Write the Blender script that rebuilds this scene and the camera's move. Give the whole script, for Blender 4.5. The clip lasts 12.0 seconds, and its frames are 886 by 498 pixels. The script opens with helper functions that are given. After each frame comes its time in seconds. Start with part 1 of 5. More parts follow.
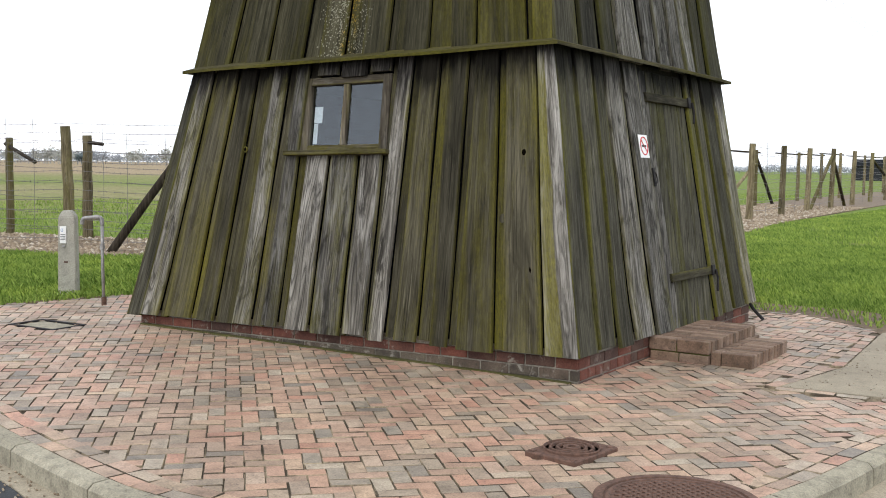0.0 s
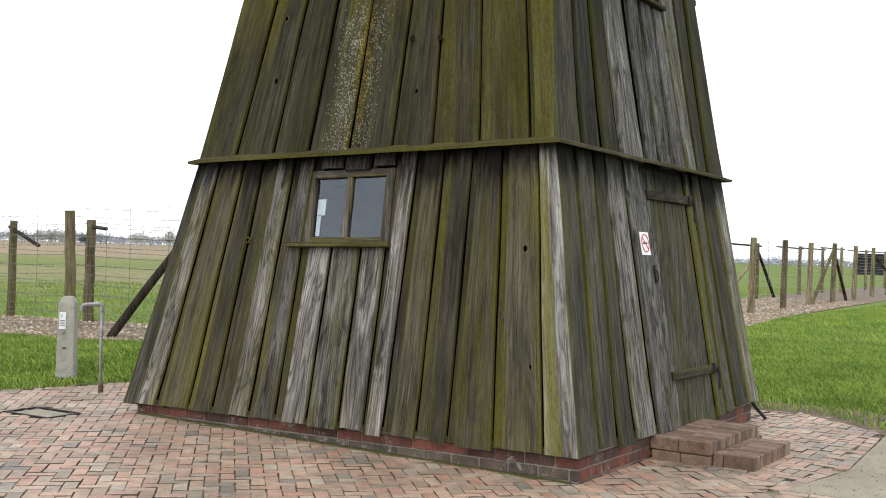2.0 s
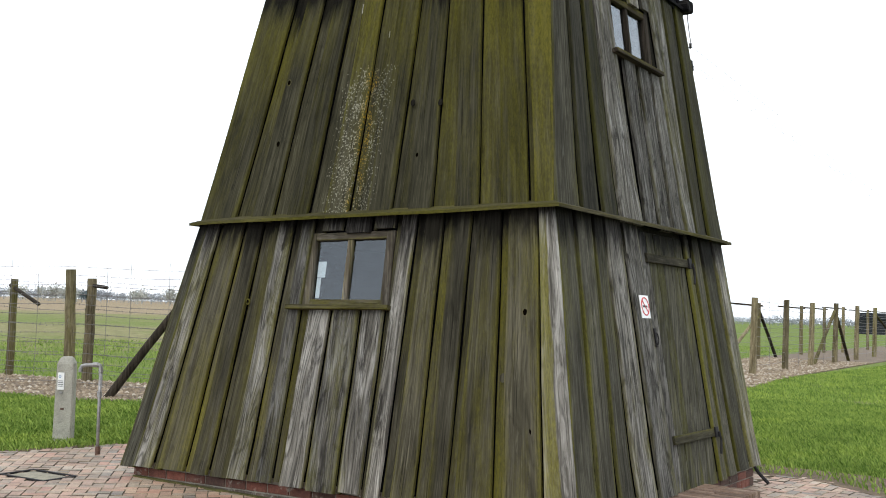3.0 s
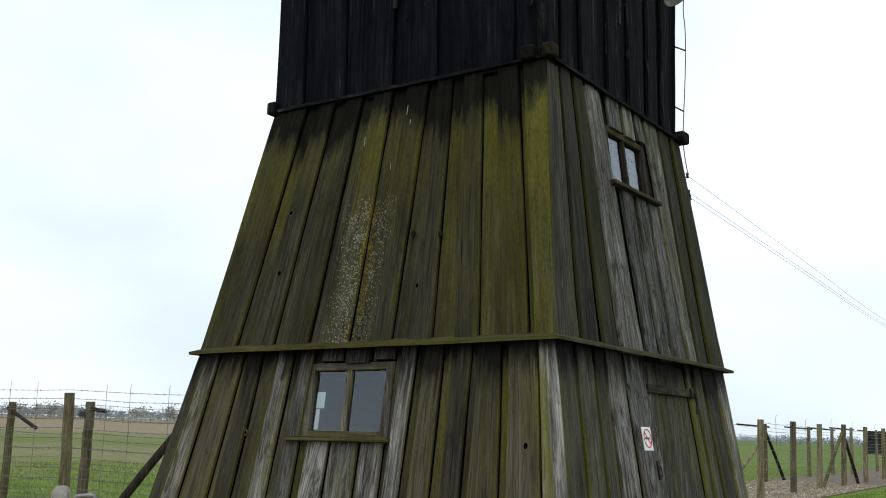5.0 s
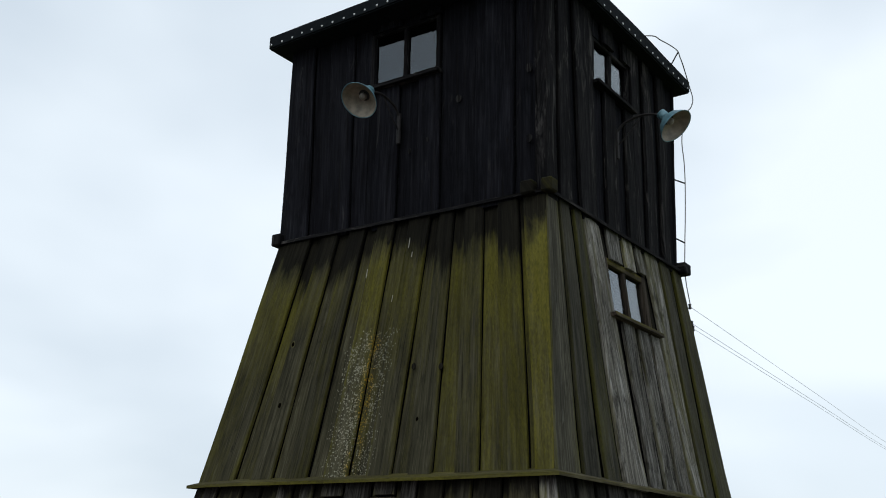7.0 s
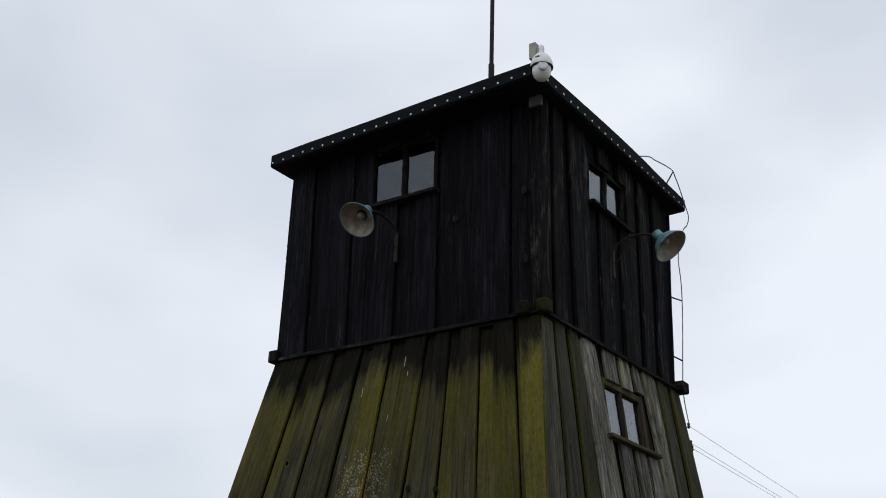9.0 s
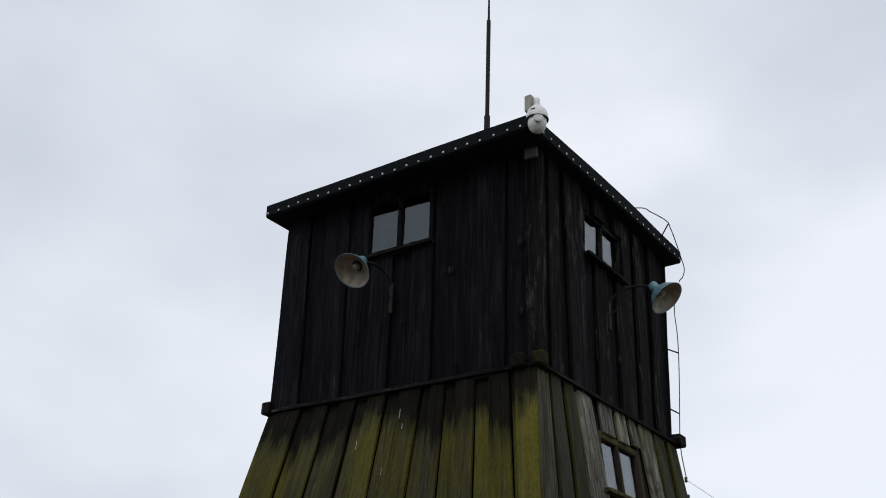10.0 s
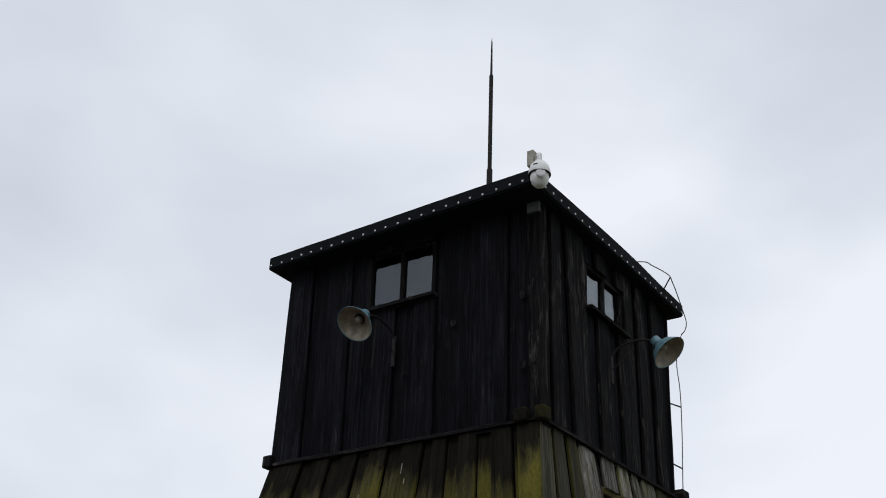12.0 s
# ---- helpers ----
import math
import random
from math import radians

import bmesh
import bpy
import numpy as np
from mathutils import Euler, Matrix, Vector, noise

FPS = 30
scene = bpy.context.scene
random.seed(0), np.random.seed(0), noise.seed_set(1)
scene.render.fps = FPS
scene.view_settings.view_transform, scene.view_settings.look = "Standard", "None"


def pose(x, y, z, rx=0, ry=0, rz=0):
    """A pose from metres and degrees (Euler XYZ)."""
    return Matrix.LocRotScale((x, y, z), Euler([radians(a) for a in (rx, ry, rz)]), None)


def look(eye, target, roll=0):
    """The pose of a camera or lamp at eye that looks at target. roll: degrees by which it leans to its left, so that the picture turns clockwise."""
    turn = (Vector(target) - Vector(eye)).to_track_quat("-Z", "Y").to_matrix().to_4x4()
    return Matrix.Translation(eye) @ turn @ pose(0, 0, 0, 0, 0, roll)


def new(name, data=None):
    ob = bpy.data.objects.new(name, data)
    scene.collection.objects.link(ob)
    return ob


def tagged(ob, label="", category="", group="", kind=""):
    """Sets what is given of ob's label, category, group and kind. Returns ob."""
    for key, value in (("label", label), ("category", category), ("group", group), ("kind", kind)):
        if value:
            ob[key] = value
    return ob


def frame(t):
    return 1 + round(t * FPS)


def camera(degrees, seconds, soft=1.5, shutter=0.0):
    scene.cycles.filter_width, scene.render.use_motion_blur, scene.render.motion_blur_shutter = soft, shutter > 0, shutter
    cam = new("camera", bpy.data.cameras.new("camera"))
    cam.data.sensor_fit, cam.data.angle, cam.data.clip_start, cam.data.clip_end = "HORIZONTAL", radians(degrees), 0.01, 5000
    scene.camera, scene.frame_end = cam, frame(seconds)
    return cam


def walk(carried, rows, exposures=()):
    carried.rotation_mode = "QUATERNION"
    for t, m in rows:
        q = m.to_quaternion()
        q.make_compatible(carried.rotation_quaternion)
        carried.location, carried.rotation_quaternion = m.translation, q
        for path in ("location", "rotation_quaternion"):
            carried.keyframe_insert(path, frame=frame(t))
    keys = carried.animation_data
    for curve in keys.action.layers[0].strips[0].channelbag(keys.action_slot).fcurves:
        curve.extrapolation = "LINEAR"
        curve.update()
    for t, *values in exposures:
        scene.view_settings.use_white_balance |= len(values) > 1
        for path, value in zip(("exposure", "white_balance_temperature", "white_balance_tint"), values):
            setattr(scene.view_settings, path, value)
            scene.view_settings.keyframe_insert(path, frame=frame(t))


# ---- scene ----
from mathutils.geometry import tessellate_polygon

cam = camera(45.8, 12.0, soft=1.0)
ROWS = [  # seconds, x, y, z, yaw, pitch, roll
    (0.0, 5.501, -8.891, 1.564, 33.54, -4.53, -0.85),
    (0.5, 5.500, -8.885, 1.574, 33.61, -3.76, -1.02),
    (1.0, 5.497, -8.875, 1.589, 33.53, -2.93, -1.26),
    (1.5, 5.499, -8.870, 1.604, 33.51, -1.48, -1.54),
    (2.0, 5.497, -8.877, 1.623, 33.66, 0.21, -1.78),
    (2.5, 5.504, -8.885, 1.642, 33.73, 1.83, -1.89),
    (3.0, 5.510, -8.882, 1.665, 33.71, 3.36, -1.96),
    (5.0, 5.538, -8.890, 1.779, 33.85, 9.73, -2.00),
    (5.5, 5.541, -8.898, 1.802, 33.78, 11.61, -2.03),
    (6.0, 5.566, -8.889, 1.824, 33.90, 13.24, -2.11),
    (6.5, 5.605, -8.877, 1.834, 34.18, 14.94, -2.16),
    (7.0, 5.629, -8.876, 1.846, 34.40, 16.48, -2.21),
    (9.0, 5.740, -8.909, 1.982, 34.53, 22.05, -2.62),
    (9.5, 5.735, -8.899, 1.994, 34.35, 23.57, -2.62),
    (10.0, 5.727, -8.889, 2.015, 34.23, 24.74, -2.70),
    (10.5, 5.726, -8.887, 2.029, 34.20, 26.00, -2.84),
    (11.0, 5.728, -8.901, 2.030, 34.18, 26.95, -2.90),
    (11.5, 5.736, -8.923, 2.028, 34.13, 27.44, -3.02),
    (12.0, 5.742, -8.941, 2.039, 34.18, 27.41, -2.93),
]
EXPOSURES = [(0.0, 0.79, 6600, 10), (0.5, 0.68, 6600, 10), (1.5, 0.8, 6600, 10), (2.4, 0.86, 6560, 9), (3.0, 0.78, 6500, 8), (5.0, 0.12, 6300, 4), (5.6, 0.14, 6260, 4), (6.1, 0.08, 6260, 4), (6.6, 0.0, 6300, 4), (7.2, -0.14, 6300, 5), (9.0, -0.25, 6450, 9), (12.0, -0.25, 6500, 10)]
walk(cam, [(t, pose(x, y, z, 90 + pitch, roll, yaw)) for t, x, y, z, yaw, pitch, roll in ROWS], EXPOSURES)

# ---------------------------------------------------------------- world and sun: overcast spring day
world = bpy.data.worlds.new("overcast_sky")
scene.world = world
world.use_nodes = True
wt = world.node_tree
wt.nodes.clear()


def wnode(kind, **vals):
    n = wt.nodes.new(kind)
    for k, v in vals.items():
        n.inputs[k].default_value = v
    return n


sky = wnode("ShaderNodeTexSky")
sky.sky_type, sky.sun_disc = "NISHITA", False
sky.sun_elevation, sky.sun_rotation = radians(38), radians(200)
wmap = wnode("ShaderNodeMapping", Scale=(1.0, 1.0, 2.2))
wco = wnode("ShaderNodeTexCoord")
wnoise = wnode("ShaderNodeTexNoise", Scale=1.7, Detail=4.0, Roughness=0.42, Distortion=0.25)
wramp = wnode("ShaderNodeValToRGB")
wramp.color_ramp.elements[0].position, wramp.color_ramp.elements[0].color = 0.31, (0.63, 0.70, 0.81, 1)
wramp.color_ramp.elements[1].position, wramp.color_ramp.elements[1].color = 0.64, (1.08, 1.12, 1.2, 1)
wmix = wt.nodes.new("ShaderNodeMix")
wmix.data_type = "RGBA"
wscale = wt.nodes.new("ShaderNodeVectorMath")
wscale.operation = "SCALE"
wscale.inputs["Scale"].default_value = 0.1
wbg = wnode("ShaderNodeBackground", Strength=1.0)
wout = wnode("ShaderNodeOutputWorld")
wt.links.new(wco.outputs["Generated"], wmap.inputs["Vector"])
wt.links.new(wmap.outputs["Vector"], wnoise.inputs["Vector"])
wt.links.new(wnoise.outputs["Fac"], wramp.inputs["Fac"])
wt.links.new(sky.outputs["Color"], wscale.inputs[0])
wmix.inputs[0].default_value = 0.92
wt.links.new(wscale.outputs[0], wmix.inputs[6])
wt.links.new(wramp.outputs["Color"], wmix.inputs[7])
wt.links.new(wmix.outputs[2], wbg.inputs["Color"])
wt.links.new(wbg.outputs["Background"], wout.inputs["Surface"])

sun = new("sun", bpy.data.lights.new("sun", "SUN"))
sun.data.energy, sun.data.angle, sun.data.color = 0.6, radians(30), (1.0, 0.97, 0.92)
sun.matrix_world = look((6, -16, 14), (0, 0, 0))


# ---------------------------------------------------------------- materials
class Mat:
    """A small builder of node materials."""

    def __init__(self, name, rough=0.8, metal=0.0, spec=0.3):
        self.m = bpy.data.materials.new(name)
        self.m.use_nodes = True
        self.t = self.m.node_tree
        self.b = self.t.nodes["Principled BSDF"]
        self.b.inputs["Roughness"].default_value = rough
        self.b.inputs["Metallic"].default_value = metal
        self.b.inputs["Specular IOR Level"].default_value = spec

    def n(self, kind, **vals):
        node = self.t.nodes.new(kind)
        for k, v in vals.items():
            node.inputs[k].default_value = v
        return node

    def link(self, a, b):
        self.t.links.new(a, b)

    def coords(self, scale=(1, 1, 1), shift=0.0):
        co = self.n("ShaderNodeTexCoord")
        mp = self.n("ShaderNodeMapping", Scale=scale)
        self.link(co.outputs["Object"], mp.inputs["Vector"])
        if shift:
            info = self.n("ShaderNodeObjectInfo")
            mul = self.n("ShaderNodeMath")
            mul.operation = "MULTIPLY"
            mul.inputs[1].default_value = shift
            self.link(info.outputs["Random"], mul.inputs[0])
            self.link(mul.outputs[0], mp.inputs["Location"])
        return mp.outputs["Vector"]

    def noise(self, vec, scale, detail=4.0, rough=0.6, dist=0.0):
        node = self.n("ShaderNodeTexNoise", Scale=scale, Detail=detail, Roughness=rough, Distortion=dist)
        self.link(vec, node.inputs["Vector"])
        return node.outputs["Fac"]

    def ramp(self, fac, *stops):
        node = self.n("ShaderNodeValToRGB")
        e = node.color_ramp.elements
        while len(e) < len(stops):
            e.new(0.5)
        for k, (p, c) in zip(e, stops):
            k.position = p
            k.color = (*c, 1) if isinstance(c, tuple) else (c, c, c, 1)
        self.link(fac, node.inputs["Fac"])
        return node.outputs["Color"]

    def mix(self, fac, a, b, mode="MIX"):
        node = self.n("ShaderNodeMix")
        node.data_type, node.blend_type = "RGBA", mode
        for v, i in ((fac, 0), (a, 6), (b, 7)):
            if isinstance(v, (int, float)):
                node.inputs[i].default_value = v
            elif isinstance(v, tuple):
                node.inputs[i].default_value = (*v, 1)
            else:
                self.link(v, node.inputs[i])
        return node.outputs[2]

    def math(self, op, a, b=0.0):
        node = self.n("ShaderNodeMath")
        node.operation = op
        for i, v in enumerate((a, b)):
            if isinstance(v, (int, float)):
                node.inputs[i].default_value = v
            else:
                self.link(v, node.inputs[i])
        return node.outputs[0]

    def random(self):
        return self.n("ShaderNodeObjectInfo").outputs["Random"]

    def island(self):
        return self.n("ShaderNodeNewGeometry").outputs["Random Per Island"]

    def bump(self, fac, strength, dist):
        node = self.n("ShaderNodeBump", Strength=strength, Distance=dist)
        self.link(fac, node.inputs["Height"])
        self.link(node.outputs["Normal"], self.b.inputs["Normal"])

    def done(self, col):
        if isinstance(col, tuple):
            self.b.inputs["Base Color"].default_value = (*col, 1)
        else:
            self.link(col, self.b.inputs["Base Color"])
        return self.m


def wood(name, dark, mid, light, moss=0.0, moss_colour=(0.115, 0.105, 0.012), edge=0.25, cover=0.82, half=False, rings=0.3, bleach=0.0, pale=(0.30, 0.292, 0.27), stain=0.4, dark_top=None, ragged=0.16, lichen=None, growth=None, spec=0.1):
    """Weathered sawn board: rings and grain along the board, moss in patches and along the edges, bleached and stained patches, knots.
    The map "length" runs in metres across and along the piece, "share" from 0 to 1."""
    m = Mat(name, rough=0.92, spec=spec)
    rnd = m.random()

    def along(u, v, shift):
        co = m.n("ShaderNodeUVMap")
        co.uv_map = "length"
        mp = m.n("ShaderNodeMapping", Scale=(u, v, 1))
        m.link(co.outputs["UV"], mp.inputs["Vector"])
        m.link(m.math("MULTIPLY", rnd, shift), mp.inputs["Location"])
        return mp.outputs["Vector"]

    share = m.n("ShaderNodeUVMap")
    share.uv_map = "share"
    cross = m.n("ShaderNodeSeparateXYZ")
    m.link(share.outputs["UV"], cross.inputs[0])
    side = m.math("POWER", m.math("ABSOLUTE", m.math("SUBTRACT", m.math("MULTIPLY", cross.outputs["X"], 2.0), 1.0)), 6.0)
    grain = m.noise(along(1, 0.04, 37.0), 32, 5, 0.6, 0.25)
    fine = m.noise(along(1, 0.03, 11.0), 170, 3, 0.6)
    broad = m.noise(along(1, 0.30, 53.0), 4.0, 4, 0.6)
    # year rings as contours of a stretched field, so that they close into long flames
    field = m.noise(along(1, 0.085, 23.0), 7.0, 1.2, 0.4, 0.15)
    ring = m.math("FRACT", m.math("MULTIPLY", field, 17.0))
    col = m.ramp(grain, (0.28, dark), (0.50, mid), (0.74, light))
    if bleach:
        worn = m.ramp(m.noise(along(1, 0.16, 71.0), 9.0, 6, 0.7, 0.7), (0.62 - 0.3 * bleach, 0.0), (0.82 - 0.3 * bleach, 1.0))
        col = m.mix(worn, col, pale)
    col = m.mix(rings, col, m.ramp(ring, (0.0, 0.65), (0.12, 1.15), (0.62, 1.05), (0.86, 0.35), (1.0, 0.6)), "MULTIPLY")
    col = m.mix(0.5, col, m.ramp(fine, (0.32, 0.5), (0.66, 1.3)), "MULTIPLY")
    col = m.mix(0.85, col, m.ramp(broad, (0.25, 0.5), (0.5, 1.0), (0.75, 1.45)), "MULTIPLY")
    blot = m.noise(along(1, 0.45, 83.0), 6.5, 5, 0.62, 0.6)
    col = m.mix(m.math("MULTIPLY", m.ramp(blot, (0.56, 0.0), (0.68, 1.0)), stain), col, tuple(0.45 * c for c in dark))
    crack = m.noise(along(1, 0.012, 47.0), 75, 2, 0.5, 0.4)
    col = m.mix(m.math("MULTIPLY", m.ramp(crack, (0.655, 0.0), (0.70, 1.0)), 0.75), col, (0.006, 0.005, 0.004))
    fleck = m.noise(along(1, 0.035, 59.0), 95, 3, 0.6, 0.5)
    col = m.mix(m.math("MULTIPLY", m.ramp(fleck, (0.60, 0.0), (0.69, 1.0)), 0.42), col, tuple(min(0.45, 1.6 * c) for c in light))
    tone = m.ramp(m.math("FRACT", m.math("MULTIPLY", rnd, 7.3)), (0.0, (0.62, 0.61, 0.60)), (0.5, (1.0, 0.98, 0.95)), (1.0, (1.42, 1.38, 1.32)))
    below_rim, sep = None, None
    if dark_top or growth or lichen:
        sep = m.n("ShaderNodeSeparateXYZ")
        m.link(m.coords(), sep.inputs[0])
    if dark_top:
        # growth stops short of the drip ledge, at a ragged height on each board; above it the wood colour is multiplied
        # down to a fifth
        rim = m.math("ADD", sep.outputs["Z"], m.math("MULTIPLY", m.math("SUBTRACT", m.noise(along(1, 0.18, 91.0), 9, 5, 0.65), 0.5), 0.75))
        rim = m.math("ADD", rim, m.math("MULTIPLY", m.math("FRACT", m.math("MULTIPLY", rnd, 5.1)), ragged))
        below_rim = m.ramp(m.math("SUBTRACT", dark_top, rim), (0.0, 0.0), (0.24, 1.0))
        col = m.mix(below_rim, m.mix(1.0, col, (0.19, 0.185, 0.19), "MULTIPLY"), col)
    if moss:
        patch = m.noise(along(1, 0.13, 29.0), 6.0, 5, 0.62, 0.4)
        tuft = m.noise(along(1, 0.3, 17.0), 75, 4, 0.75)
        amount = m.math("ADD", patch, m.math("MULTIPLY", m.math("SUBTRACT", tuft, 0.5), 0.28))
        amount = m.math("ADD", amount, m.math("MULTIPLY", m.math("SUBTRACT", m.math("FRACT", m.math("MULTIPLY", rnd, 13.7)), 0.5), 0.22))
        amount = m.math("ADD", amount, m.math("MULTIPLY", side, edge))
        if half:
            # growth keeps to one half of the board
            amount = m.math("ADD", amount, m.math("SUBTRACT", 0.30, m.math("MULTIPLY", m.ramp(m.math("ADD", cross.outputs["X"], m.math("MULTIPLY", m.math("SUBTRACT", broad, 0.5), 0.5)), (0.45, 0.0), (0.58, 1.0)), 0.75)))
        if growth:
            za, zb, zc, gx = growth
            belt = m.ramp(m.math("DIVIDE", m.math("SUBTRACT", sep.outputs["Z"], za), zc - za), (0.0, 0.0), ((zb - za) / (zc - za), 1.0), (1.0, 0.7))
            east = m.ramp(m.math("MULTIPLY", m.math("SUBTRACT", sep.outputs["X"], gx), 0.9), (0.0, 0.0), (1.0, 1.0))
            amount = m.math("ADD", amount, m.math("MULTIPLY", m.math("ADD", belt, m.math("MULTIPLY", east, 0.6)), 0.17))
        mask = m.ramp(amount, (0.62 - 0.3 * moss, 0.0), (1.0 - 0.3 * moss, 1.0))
        if below_rim:
            mask = m.math("MULTIPLY", mask, below_rim)
        green = m.mix(m.ramp(tuft, (0.3, 0.0), (0.7, 1.0)), tuple(0.6 * c for c in moss_colour), tuple(1.35 * c for c in moss_colour))
        green = m.mix(0.6, green, m.ramp(broad, (0.25, 0.55), (0.75, 1.4)), "MULTIPLY")
        col = m.mix(m.math("MULTIPLY", mask, cover), col, green)
    if lichen:
        # crusts of pale and orange lichen on both sides of one seam
        sx, slope, lz0, lz1 = lichen
        seam = m.math("ADD", sx, m.math("MULTIPLY", m.math("SUBTRACT", sep.outputs["Z"], lz0), slope))
        off = m.math("SUBTRACT", sep.outputs["X"], seam)
        near = m.ramp(m.math("MULTIPLY", m.math("ABSOLUTE", m.math("ADD", off, 0.02)), 2.9), (0.1, 1.0), (0.95, 0.0))
        low = m.ramp(m.math("SUBTRACT", m.math("ADD", lz1, m.math("MULTIPLY", m.noise(along(1, 0.3, 7.0), 8, 4, 0.7), 0.3)), sep.outputs["Z"]), (0.12, 0.0), (0.3, 1.0), (1.0, 0.7))
        cells = m.n("ShaderNodeTexVoronoi", Scale=85.0)
        m.link(m.coords((1, 1, 0.8)), cells.inputs["Vector"])
        chance = m.n("ShaderNodeSeparateColor")
        m.link(cells.outputs["Color"], chance.inputs[0])
        clump = m.ramp(m.noise(m.coords((1, 1, 0.5)), 13, 4, 0.7), (0.36, 0.15), (0.62, 1.0))
        hit = m.math("LESS_THAN", chance.outputs[0], m.math("MULTIPLY", m.math("MULTIPLY", m.math("MULTIPLY", near, low), clump), 1.05))
        spot = m.math("MULTIPLY", hit, m.ramp(cells.outputs["Distance"], (0.42, 1.0), (0.55, 0.0)))
        orange = m.math("MULTIPLY", m.ramp(m.math("ABSOLUTE", m.math("SUBTRACT", off, 0.03)), (0.03, 1.0), (0.08, 0.0)), m.ramp(m.noise(m.coords((1, 1, 0.4)), 9, 3, 0.6), (0.42, 0.0), (0.52, 1.0)))
        hue = m.mix(orange, m.ramp(chance.outputs[1], (0.0, (0.15, 0.145, 0.11)), (1.0, (0.27, 0.265, 0.21))), (0.27, 0.17, 0.014))
        col = m.mix(m.math("MULTIPLY", spot, 0.9), col, hue)
    col = m.mix(0.8, col, tone, "MULTIPLY")
    knot = m.n("ShaderNodeTexVoronoi", Scale=1.3)
    m.link(along(2.2, 0.9, 63.0), knot.inputs["Vector"])
    col = m.mix(m.ramp(knot.outputs["Distance"], (0.010, 0.9), (0.022, 0.25), (0.034, 0.55), (0.045, 0.0)), col, (0.008, 0.006, 0.005))
    m.bump(m.math("SUBTRACT", m.math("ADD", m.math("ADD", grain, m.math("MULTIPLY", fine, 0.5)), m.math("MULTIPLY", ring, -0.3 * rings)), m.math("MULTIPLY", m.ramp(crack, (0.65, 0.0), (0.70, 1.0)), 1.2)), 0.75, 0.005)
    return m.done(col)


